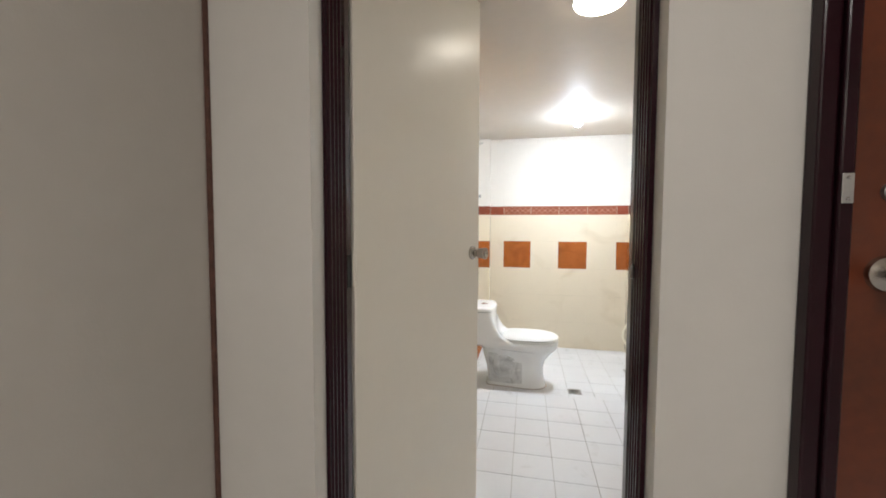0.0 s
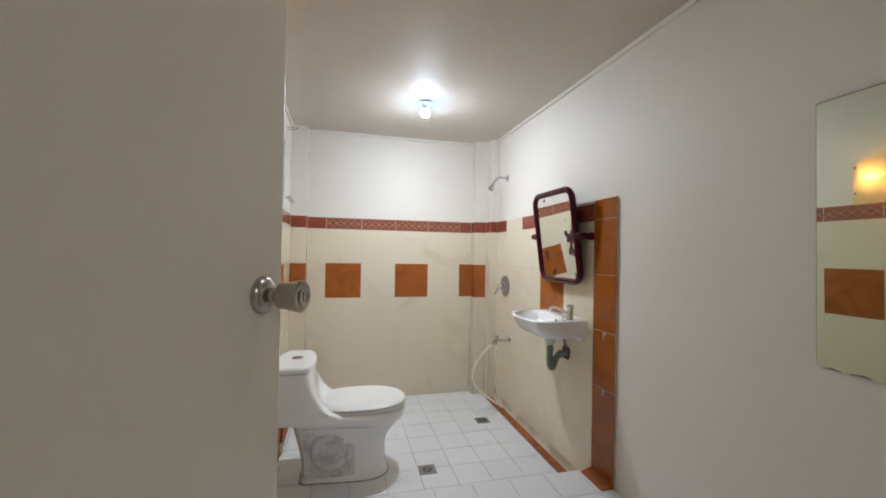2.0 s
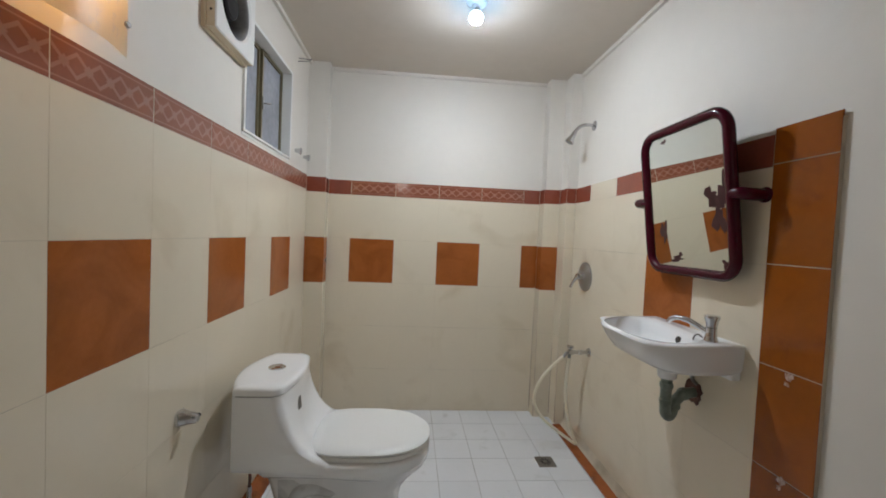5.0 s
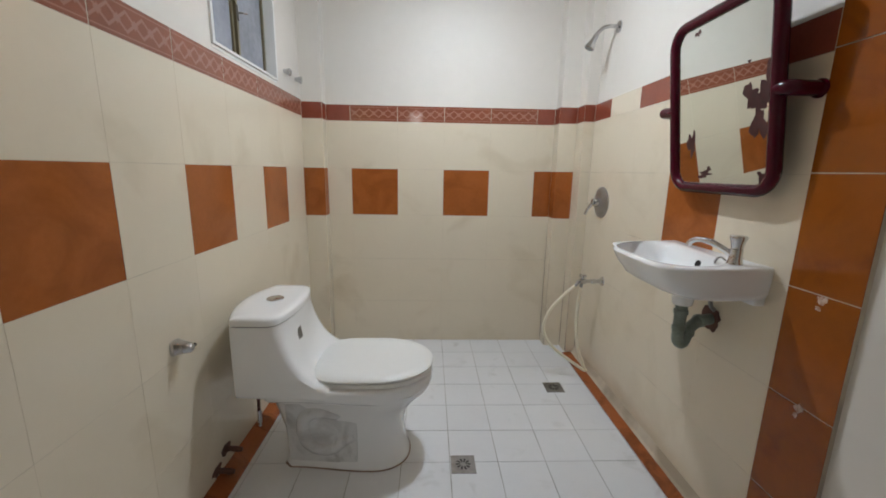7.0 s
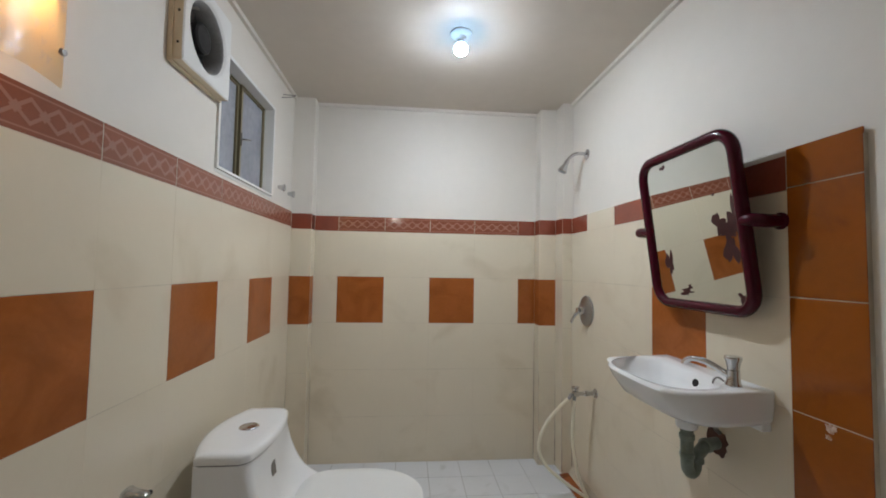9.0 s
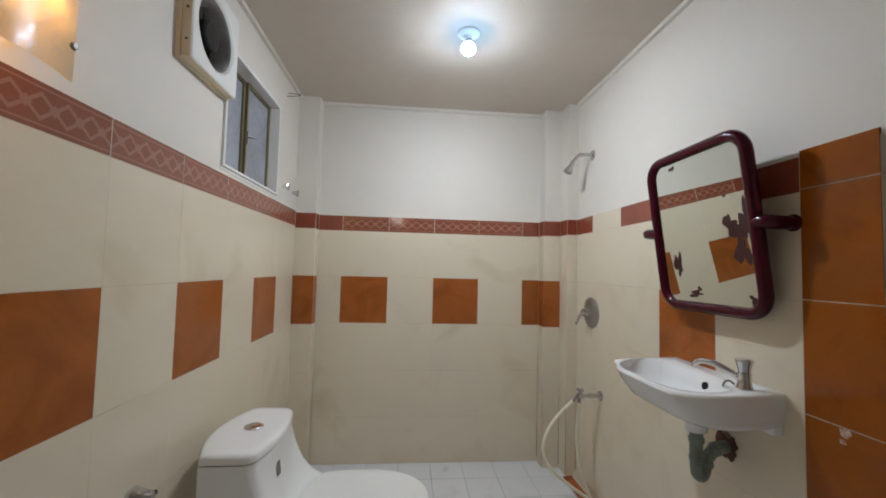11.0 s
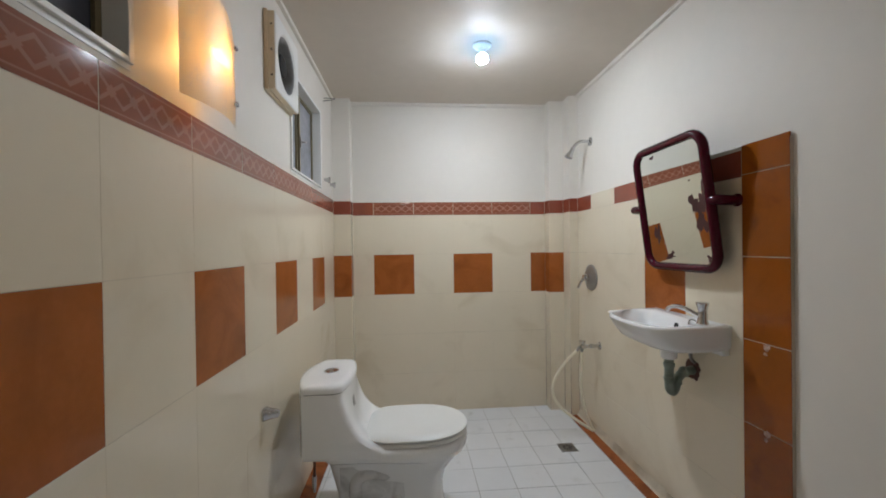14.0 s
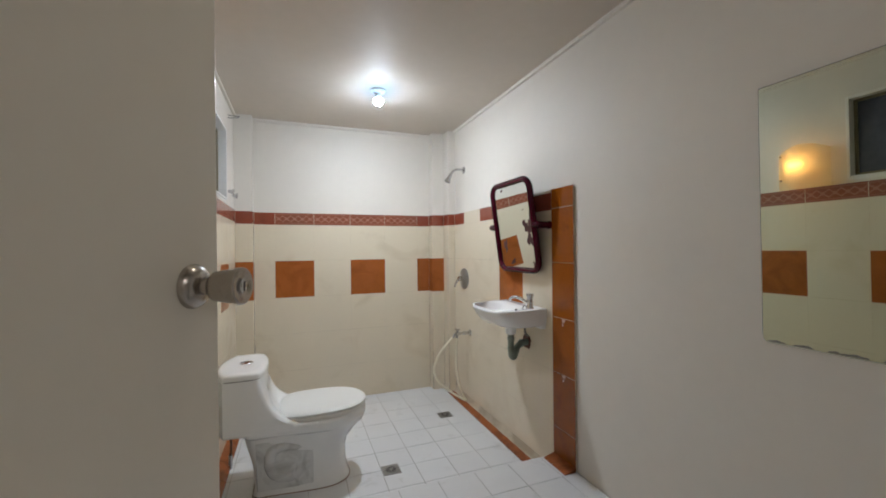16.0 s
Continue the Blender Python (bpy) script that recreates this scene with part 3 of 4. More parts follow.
def supply_pipe():
    e = thing("toilet_supply_pipe", "thin metal water supply pipe under the toilet tank", "pipe", at=(0.10, 5.80, 0.1))
    b = bmesh.new()
    tube(b, smooth_line([(0.115, 5.80, 0.318), (0.115, 5.802, 0.24), (0.112, 5.805, 0.20)]), 0.006, 10)
    part("riser", b, RUSTY, e, "", 60)
    b = bmesh.new()
    tube(b, [(0.112, 5.805, 0.205), (0.112, 5.806, 0.150)], 0.009, 12)
    tube(b, [(0.112, 5.806, 0.150), (0.112, 5.806, 0.132)], 0.006, 12)
    part("coupling", b, CHROME, e, "", 60)
    b = bmesh.new()
    tube(b, smooth_line([(0.115, 5.806, 0.300), (0.10, 5.90, 0.290), (0.002, 5.98, 0.280)]), 0.006, 10)
    part("wall_pipe", b, DULL, e, "", 60)
    for k, (y, z) in enumerate(((5.745, 0.075), (5.675, 0.035))):
        p = thing("pipe_stub", "broken dirty pipe stub sticking out of the wall tile", "pipe", "pipe stubs", at=(0, y, z))
        b = bmesh.new()
        rnd = random.Random(k)
        ring = []
        tube(b, [(-0.001, y, z), (0.02, y + 0.003, z), (0.045, y + 0.004, z - 0.004), (0.062, y + 0.006, z - 0.006)], [0.011, 0.010, 0.011, 0.008], 12)
        part("stub", b, RUSTY, p, "", 60)
        b = bmesh.new()
        for j in range(14):
            a = 2 * math.pi * j / 14
            r = 0.016 + 0.012 * rnd.random()
            ring.append((a, r))
        loft(b, [[(0.0004, y + r * math.cos(a) * 1.5, z + r * math.sin(a)) for a, r in ring], [(0.0022, y + r * math.cos(a) * 1.3, z + r * math.sin(a) * 0.85) for a, r in ring]])
        part("hole_patch", b, SOOT, p, "dark chipped hole in the tile")


supply_pipe()


def paper_hook():
    e = thing("paper_holder", "chrome bracket for a toilet paper roll on the tiled wall", "paper holder", at=(0, 5.53, 0.60))
    b = bmesh.new()
    loft(b, [[(x, 5.53 + w * c, 0.605 + h * s) for c, s in [(math.copysign(abs(math.cos(k * math.pi / 12)) ** 0.6, math.cos(k * math.pi / 12)), math.copysign(abs(math.sin(k * math.pi / 12)) ** 0.6, math.sin(k * math.pi / 12))) for k in range(24)]] for x, w, h in ((0.0, 0.024, 0.024), (0.006, 0.025, 0.025), (0.014, 0.022, 0.022), (0.030, 0.017, 0.018), (0.052, 0.013, 0.014), (0.057, 0.009, 0.010))])
    part("bracket", b, CHROME, e, "", 35)
    b = bmesh.new()
    tube(b, [(0.044, 5.538, 0.603), (0.044, 5.560, 0.601)], 0.007, 12)
    part("pin", b, DARK, e, "", 60)


paper_hook()


def basin():
    e = thing("wash_basin", "small white porcelain wall-hung wash basin", "sink", at=(1.66, 5.645, 0.80))
    YC, N = 5.640, 64

    def plan(xf, hn, hf, z, p=5.5, xb=EAST - 0.001):
        """Outline with a square near corner (half width hn) and a rounder far one (hf)."""
        pts = []
        for k in range(N):
            a = math.pi * (k / (N - 1)) - math.pi / 2
            c, s = math.cos(a), math.sin(a)
            q = p if s < 0 else 2.9
            d = abs(c) ** (2 / q)
            w = (hn if s < 0 else hf) * math.copysign(abs(s) ** (2 / q), s)
            w *= (0.925 + 0.15 * d) if s < 0 else (0.97 - 0.10 * d)
            pts.append((xb + (xf - xb) * d, YC + w, z))
        return pts

    b = bmesh.new()
    rings = [plan(1.620, 0.170, 0.050, 0.796, 3.4), plan(1.556, 0.205, 0.100, 0.798, 3.8), plan(1.512, 0.226, 0.145, 0.804, 4.4), plan(1.484, 0.235, 0.182, 0.820, 5.0), plan(1.456, 0.240, 0.224, 0.860), plan(1.440, 0.242, 0.242, 0.893), plan(1.444, 0.240, 0.240, 0.900), plan(1.452, 0.236, 0.236, 0.9025)]
    loft(b, rings, True, False)
    top = [v for v in b.verts][-N:]
    # rim and bowl: project the outline inward to the well's outline by angle
    prev = top
    specs = [(0.132, 0.204, 0.9005), (0.122, 0.192, 0.888), (0.108, 0.170, 0.858), (0.090, 0.142, 0.828), (0.055, 0.088, 0.813), (0.02, 0.02, 0.810)]
    cx, cy = 1.590, 5.648
    for ax, ay, z in specs:
        ring = []
        for v in top:
            dx, dy = v.co.x - cx, v.co.y - cy
            a = math.atan2(dy / 0.245, dx / 0.16)
            c, s = math.cos(a), math.sin(a)
            p = 3.0
            r = (abs(c) ** p + abs(s) ** p) ** (-1 / p)
            xx = cx + ax * r * c
            # leave a ledge for the tap
            ring.append(b.verts.new((min(xx, 1.706), cy + ay * r * s * (1 - 0.18 * max(0, c) * max(0, -s)), z)))
        for i in range(N):
            j = (i + 1) % N
            b.faces.new((prev[i], prev[j], ring[j], ring[i]))
        prev = ring
    b.faces.new(prev)
    part("bowl", b, CERAMIC, e, "", 55)
    b = bmesh.new()
    box(b, 1.735, EAST - 0.0005, YC - 0.214, YC - 0.150, 0.784, 0.812, 0.005)
    part("back_flange", b, CERAMIC, e)
    b = bmesh.new()
    turned(b, [(0, 0), (0.040, 0), (0.036, 0.012), (0.033, 0.030), (0.030, 0.058), (0.026, 0.062), (0, 0.063)], (1.627, 5.58, 0.800), (0, 0, -1), 24)
    part("drain_boss", b, CERAMIC, e, "", 40)
    b = bmesh.new()
    turned(b, [(0, 0), (0.0125, 0), (0.0125, 0.006), (0, 0.006)], (1.690, 5.615, 0.866), (-1, 0, 0.25), 16)
    part("overflow_hole", b, DARK, e)


basin()


def faucet():
    e = thing("faucet", "chrome basin tap with flared round handle", "faucet", at=(1.69, 5.468, 0.902))
    c = (1.69, 5.468)
    b = bmesh.new()
    turned(b, [(0, 0), (0.021, 0), (0.021, 0.004), (0.018, 0.010), (0.0165, 0.030), (0.0165, 0.045), (0.0, 0.046)], (*c, 0.9022), (0, 0, 1), 24)
    part("body", b, CHROME, e, "", 40)
    b = bmesh.new()
    turned(b, [(0, 0), (0.0155, 0), (0.0155, 0.006), (0.018, 0.018), (0.0225, 0.032), (0.0225, 0.036), (0.020, 0.039), (0, 0.0395)], (*c, 0.9482), (0, 0, 1), 12)
    part("handle", b, CHROME, e, "", 40)
    b = bmesh.new()
    tube(b, smooth_line([(1.688, 5.472, 0.925), (1.670, 5.500, 0.944), (1.652, 5.532, 0.958), (1.636, 5.560, 0.960), (1.626, 5.578, 0.950), (1.622, 5.584, 0.938)]), [0.0095] * 20 + [0.0085] * 21, 14)
    part("spout", b, CHROME, e, "", 60)
    b = bmesh.new()
    tube(b, smooth_line([(1.687, 5.500, 0.906), (1.685, 5.515, 0.912), (1.684, 5.530, 0.906), (1.692, 5.548, 0.890), (1.699, 5.552, 0.880)]), 0.003, 8)
    part("plug_chain", b, DULL, e, "", 60)


faucet()


def trap():
    e = thing("drain_trap", "stained green-grey pipe trap under the basin", "pipe", at=(1.627, 5.58, 0.60))
    b = bmesh.new()
    tube(b, [(1.627, 5.58, 0.741), (1.627, 5.58, 0.705)], 0.0165, 16)
    part("tailpiece", b, PVC, e, "", 60)
    b = bmesh.new()
    tube(b, smooth_line([(1.627, 5.58, 0.73), (1.627, 5.58, 0.645), (1.630, 5.581, 0.612), (1.644, 5.584, 0.598), (1.660, 5.590, 0.610), (1.668, 5.593, 0.640), (1.692, 5.598, 0.662), (1.715, 5.606, 0.670), (1.766, 5.622, 0.670)]), 0.0185, 16)
    part("bend", b, PVC, e, "", 60)
    for p, d, r in (((1.627, 5.58, 0.712), (0, 0, 1), 0.0225), ((1.627, 5.58, 0.655), (0, 0, 1), 0.0215), ((1.667, 5.5925, 0.632), (0.2, 0.1, 1), 0.0225), ((1.712, 5.605, 0.670), (1, 0.3, 0), 0.023)):
        b = bmesh.new()
        turned(b, [(0, -0.009), (r - 0.003, -0.009), (r, -0.006), (r, 0.006), (r - 0.003, 0.009), (0, 0.009)], p, d, 12)
        part("nut", b, PVC, e, "", 40)
    b = bmesh.new()
    rnd = random.Random(5)
    ring = [(2 * math.pi * j / 22, 0.034 + 0.018 * rnd.random()) for j in range(22)]
    loft(b, [[(EAST - 0.0003, 5.626 + r * math.cos(a), 0.668 + r * 1.05 * math.sin(a)) for a, r in ring], [(EAST - 0.003, 5.626 + r * 0.9 * math.cos(a), 0.668 + r * 0.95 * math.sin(a)) for a, r in ring]])
    part("wall_hole", b, SOOT, e, "dark rough hole in the tiled wall")
    b = bmesh.new()
    tube(b, smooth_line([(1.725, 5.575, 0.785), (1.730, 5.59, 0.755), (1.745, 5.605, 0.725), (1.766, 5.612, 0.705)]), 0.007, 10)
    part("supply", b, DULL, e, "", 60)


trap()


def tilt_mirror():
    """Tubular framed mirror that leans forward on two pivots."""
    yc, zc, xc = 5.641, 1.381, 1.693
    m = Matrix.Translation((xc, yc, zc)) @ Matrix.Rotation(radians(-7.6), 4, 'Y')
    e = thing("tilting_mirror", "wall mirror in a thick maroon tubular frame, leaning forward on pivots", "mirror", at=(xc, yc, zc))
    r, hw, hh, R = 0.0185, 0.216, 0.268, 0.064

    def put(name, b, material, label="", smooth=None, parent=e):
        b.transform(m)
        return part(name, b, material, parent, label, smooth)
    pts = []
    for cy, cz, a0 in ((hw - R, hh - R, 0), (-hw + R, hh - R, 90), (-hw + R, -hh + R, 180), (hw - R, -hh + R, 270)):
        for k in range(9):
            a = radians(a0 + k * 90 / 8)
            pts.append((0, cy + R * math.cos(a), cz + R * math.sin(a)))
    b = bmesh.new()
    tube(b, pts, r, 16, closed=True)
    put("frame", b, MAROON, "glossy maroon tube", 60)
    b = bmesh.new()
    hw2, hh2, R2 = hw - 0.006, hh - 0.006, 0.055
    ring = []
    for cy, cz, a0 in ((hw2 - R2, hh2 - R2, 0), (-hw2 + R2, hh2 - R2, 90), (-hw2 + R2, -hh2 + R2, 180), (hw2 - R2, -hh2 + R2, 270)):
        for k in range(7):
            a = radians(a0 + k * 90 / 6)
            ring.append((cy + R2 * math.cos(a), cz + R2 * math.sin(a)))
    loft(b, [[(-0.002, y, z) for y, z in ring], [(0.003, y, z) for y, z in ring]])
    glass = put("glass", b, MIRROR, "mirror glass with lost silvering in patches")
    b = bmesh.new()
    loft(b, [[(0.0032, y, z) for y, z in ring], [(0.007, y, z) for y, z in ring]])
    put("backing", b, MAROON)

    def blotch(cy, cz, ry, rz, seed, n=26):
        q = bmesh.new()
        rr = random.Random(seed)
        ph = [rr.random() * 6.28 for _ in range(5)]
        out = []
        for k in range(n):
            a = 2 * math.pi * k / n
            f = 1 + 0.30 * math.sin(2 * a + ph[0]) + 0.28 * math.sin(3 * a + ph[1]) + 0.22 * math.sin(5 * a + ph[2]) + 0.12 * math.sin(9 * a + ph[3])
            out.append((cy + ry * f * math.cos(a), cz + rz * f * math.sin(a)))
        loft(q, [[(-0.0021, y, z) for y, z in out], [(-0.0027, y, z) for y, z in out]])
        put("tarnish", q, TARNISH, "", None, glass)
    for args in ((-0.165, -0.018, 0.040, 0.026, 1), (-0.13, 0.0, 0.022, 0.030, 2), (-0.160, -0.078, 0.020, 0.050, 3), (-0.184, 0.020, 0.017, 0.048, 9), (0.122, -0.118, 0.016, 0.044, 4), (0.055, -0.222, 0.028, 0.010, 5), (-0.178, -0.228, 0.014, 0.012, 6), (0.095, 0.232, 0.012, 0.008, 7), (-0.12, 0.093, 0.004, 0.004, 8), (0.036, -0.205, 0.009, 0.010, 12)):
        blotch(*args)
    # pivots
    x_w = EAST - 0.0005
    b = bmesh.new()
    tube(b, smooth_line([(xc, yc - hw, zc), (xc, yc - hw - 0.020, zc), (xc + 0.006, yc - hw - 0.034, zc - 0.002), (xc + 0.03, yc - hw - 0.040, zc - 0.004), (x_w, yc - hw - 0.040, zc - 0.004)]), 0.0195, 16)
    part("pivot_arm", b, MAROON, e, "maroon tube bent to the wall", 60)
    b = bmesh.new()
    turned(b, [(0, 0), (0.024, 0), (0.024, 0.006), (0.021, 0.010), (0, 0.010)], (x_w, yc - hw - 0.040, zc - 0.004), (-1, 0, 0), 20)
    part("wall_flange", b, MAROON, e, "", 40)
    b = bmesh.new()
    tube(b, smooth_line([(xc, yc + hw, zc), (xc, yc + hw + 0.045, zc + 0.006), (xc + 0.004, yc + hw + 0.075, zc + 0.008), (xc + 0.03, yc + hw + 0.085, zc + 0.008), (x_w, yc + hw + 0.086, zc + 0.008)]), 0.0195, 16)
    part("pivot_arm", b, MAROON, e, "maroon tube bent to the wall", 60)


tilt_mirror()


def flat_mirror():
    e = thing("wall_mirror", "frameless rectangular mirror screwed flat to the painted wall", "mirror", at=(EAST_PAINT, 4.08, 1.35))
    lean = Matrix.Translation((EAST_PAINT, 0, 0.955)) @ Matrix.Rotation(radians(-0.8), 4, 'Y') @ Matrix.Translation((-EAST_PAINT, 0, -0.955))
    y0, y1, z0, z1 = 3.83, 4.325, 0.955, 1.726
    b = bmesh.new()
    R = 0.014
    ring = []
    for cy, cz, a0 in ((y1 - R, z1 - R / 3, 0), (y0 + R, z1 - R, 90), (y0 + R, z0 + R, 180), (y1 - R, z0 + R, 270)):
        for k in range(5):
            a = radians(a0 + k * 22.5)
            ring.append((cy + R * math.cos(a), cz + (R if a0 else R / 3) * math.sin(a)))
    loft(b, [[(EAST_PAINT - 0.0005, y, z) for y, z in ring], [(EAST_PAINT - 0.005, y, z) for y, z in ring], [(EAST_PAINT - 0.006, y + (4.08 - y) * 0.006, z + (1.35 - z) * 0.004) for y, z in ring]])
    b.transform(lean)
    part("glass", b, MIRROR_OLD, e, "greenish old mirror glass")
    b = bmesh.new()
    t = EAST_PAINT - 0.0035
    box(b, t, EAST_PAINT - 0.0002, y1 - 0.0004, y1 + 0.0022, z0 + 0.02, z1, 0.0)
    box(b, t, EAST_PAINT - 0.0002, y0, y1, z1 - 0.0001, z1 + 0.0022)
    b.transform(lean)
    part("edge", b, DULL, e, "dark tarnished mirror edge")
    rnd = random.Random(3)
    for k in range(5):
        y, w = y1 - 0.03 - k * 0.06 - 0.03 * rnd.random(), 0.012 + 0.02 * rnd.random()
        b = bmesh.new()
        loft(b, [[(EAST_PAINT - 0.0061, y + w * math.cos(a), z0 + 0.003 + 0.008 * abs(math.sin(a)) * (0.6 + 0.4 * math.sin(3 * a + k))) for a in [i * math.pi / 6 for i in range(12)]],
                 [(EAST_PAINT - 0.0064, y + w * math.cos(a), z0 + 0.003 + 0.008 * abs(math.sin(a)) * (0.6 + 0.4 * math.sin(3 * a + k))) for a in [i * math.pi / 6 for i in range(12)]]])
        b.transform(lean)
        part("tarnish", b, DULL, e)


flat_mirror()


def shower():
    e = thing("shower", "chrome shower head on a bent arm from the wall", "shower", at=(EAST_PAINT, 6.59, 1.918))
    b = bmesh.new()
    turned(b, [(0, 0), (0.030, 0), (0.029, 0.005), (0.014, 0.012), (0, 0.013)], (EAST_PAINT - 0.0003, 6.590, 1.918), (-1, 0, 0), 24)
    part("flange", b, CHROME, e, "", 40)
    b = bmesh.new()
    tube(b, smooth_line([(EAST_PAINT, 6.590, 1.918), (1.735, 6.595, 1.922), (1.700, 6.602, 1.915), (1.674, 6.610, 1.890), (1.664, 6.613, 1.872)]), 0.010, 14)
    part("arm", b, CHROME, e, "", 60)
    b = bmesh.new()
    turned(b, [(0, -0.016), (0.013, -0.014), (0.015, 0.0), (0.013, 0.008), (0.017, 0.022), (0.027, 0.050), (0.028, 0.058), (0.024, 0.060), (0, 0.0595)], (1.662, 6.614, 1.868), (-0.45, 0.05, -0.89), 24)
    part("head", b, CHROME, e, "", 40)
    b = bmesh.new()
    turned(b, [(0, 0.0602), (0.021, 0.0602), (0.021, 0.0612), (0, 0.0612)], (1.662, 6.614, 1.868), (-0.45, 0.05, -0.89), 20)
    part("spray_face", b, DULL, e)

    v = thing("shower_valve", "round chrome shower mixer plate with a lever", "shower valve", at=(EAST, 6.575, 0.997))
    b = bmesh.new()
    turned(b, [(0, 0), (0.088, 0), (0.087, 0.007), (0.066, 0.017), (0.034, 0.022), (0, 0.022)], (EAST - 0.0003, 6.575, 0.997), (-1, 0, 0), 40)
    part("plate", b, SATIN, v, "", 40)
    b = bmesh.new()
    turned(b, [(0, 0.012), (0.024, 0.012), (0.022, 0.045), (0.018, 0.056), (0, 0.058)], (EAST, 6.575, 0.997), (-1, 0, 0), 24)
    part("hub", b, CHROME, v, "", 40)
    b = bmesh.new()
    tube(b, smooth_line([(1.722, 6.575, 0.997), (1.708, 6.590, 0.975), (1.698, 6.605, 0.945), (1.692, 6.612, 0.925)]), [0.010] * 12 + [0.008] * 13, 12)
    part("lever", b, CHROME, v, "", 60)

    a = thing("bidet_valve", "chrome angle valve on the wall with an ivory hose", "valve", at=(EAST, 6.47, 0.57))
    b = bmesh.new()
    turned(b, [(0, 0), (0.026, 0), (0.024, 0.006), (0.012, 0.010), (0.010, 0.040), (0.014, 0.042), (0.014, 0.062), (0.010, 0.066), (0.010, 0.095), (0.016, 0.098), (0.016, 0.128), (0.010, 0.132), (0, 0.133)], (EAST - 0.0003, 6.47, 0.560), (-1, 0, 0), 20)
    part("body", b, CHROME, a, "", 40)
    b = bmesh.new()
    tube(b, [(1.655, 6.47, 0.560), (1.655, 6.47, 0.588)], 0.008, 12)
    for k in range(4):
        an = k * math.pi / 2 + 0.4
        tube(b, [(1.655, 6.47, 0.592), (1.655 + 0.022 * math.cos(an), 6.47 + 0.022 * math.sin(an), 0.592)], [0.007, 0.0055], 10)
    part("cross_handle", b, CHROME, a, "", 60)
    b = bmesh.new()
    tube(b, [(1.650, 6.47, 0.554), (1.648, 6.47, 0.518)], [0.010, 0.008], 12)
    tube(b, [(1.632, 6.465, 0.560), (1.610, 6.46, 0.533)], [0.010, 0.008], 12)
    part("outlet", b, DULL, a, "", 60)
    b = bmesh.new()
    tube(b, smooth_line([(1.648, 6.47, 0.525), (1.640, 6.47, 0.42), (1.640, 6.47, 0.30), (1.662, 6.47, 0.16), (1.700, 6.47, 0.055), (1.722, 6.468, 0.012)], 10), 0.0088, 10)
    part("hose", b, HOSE, a, "ivory plastic hose hanging to the skirting", 60)
    b = bmesh.new()
    tube(b, smooth_line([(1.612, 6.462, 0.537), (1.555, 6.47, 0.48), (1.490, 6.47, 0.40), (1.453, 6.47, 0.31), (1.462, 6.47, 0.235), (1.510, 6.47, 0.165), (1.595, 6.47, 0.095), (1.680, 6.47, 0.035), (1.716, 6.468, 0.012)], 10), 0.0088, 10)
    part("hose", b, HOSE, a, "ivory plastic hose hanging in a loop", 60)


shower()


# ---- west wall fittings ----
def window(name, w, pane, label):
    y0, y1, z0, z1 = w
    ob = new(name)
    tagged(ob, label, kind="structure")
    b = bmesh.new()
    f = 0.016
    for bx in ((y0, y0 + f, z0, z1), (y1 - f, y1, z0, z1), (y0 + f, y1 - f, z1 - f, z1), (y0 + f, y1 - f, z0, z0 + 0.012)):
        box(b, -0.10, 0.002, *bx, bevel=0.002)
    part("window_frame", b, WHITEFRAME, ob, "white painted timber frame")
    b = bmesh.new()
    box(b, -0.03, -0.0062, y0, y1, z0 - 0.0125, z0 + 0.0005, 0.001)
    part("window_sill", b, WHITEFRAME, ob)
    ym = y0 + (y1 - y0) * 0.50
    for a0, a1, xo in ((y0 + f, ym - 0.002, -0.070), (ym + 0.002, y1 - f, -0.060)):
        b = bmesh.new()
        s = 0.016
        for bx in ((a0, a0 + s, z0 + 0.012, z1 - f), (a1 - s, a1, z0 + 0.012, z1 - f), (a0 + s, a1 - s, z1 - f - s, z1 - f), (a0 + s, a1 - s, z0 + 0.012, z0 + 0.012 + s)):
            box(b, xo - 0.010, xo + 0.012, *bx, bevel=0.001)
        sash = part("sash", b, OLIVE, ob, "bronze aluminium sash")
        b = bmesh.new()
        box(b, xo - 0.002, xo + 0.003, a0 + s, a1 - s, z0 + 0.012 + s, z1 - f - s)
        part("pane", b, pane, sash, "grey frosted window pane")
    b = bmesh.new()
    zm = (z0 + z1) / 2 - 0.03
    box(b, -0.048, -0.040, ym + 0.004, ym + 0.016, zm - 0.03, zm + 0.03, 0.002)
    tube(b, [(-0.042, ym + 0.010, zm), (-0.026, ym + 0.012, zm), (-0.022, ym + 0.05, zm + 0.01)], 0.004, 8)
    part("latch", b, DULL, ob, "", 60)
    # bars outside the glass
    for k in range(1, 4):
        b = bmesh.new()
        y = y0 + (y1 - y0) * k / 4
        tube(b, [(-0.125, y, z0), (-0.125, y, z1)], 0.006, 8)
        part("bar", b, DARK, ob, "", 60)
    b = bmesh.new()
    tube(b, [(-0.137, y0, zm + 0.02), (-0.137, y1, zm + 0.02)], 0.006, 8)
    part("bar", b, DARK, ob, "", 60)


window("window_1", W1, DARKPANE, "small high window with dark panes in a white frame")
window("window_2", W2, PANE, "small high window with grey frosted panes beside the exhaust fan")


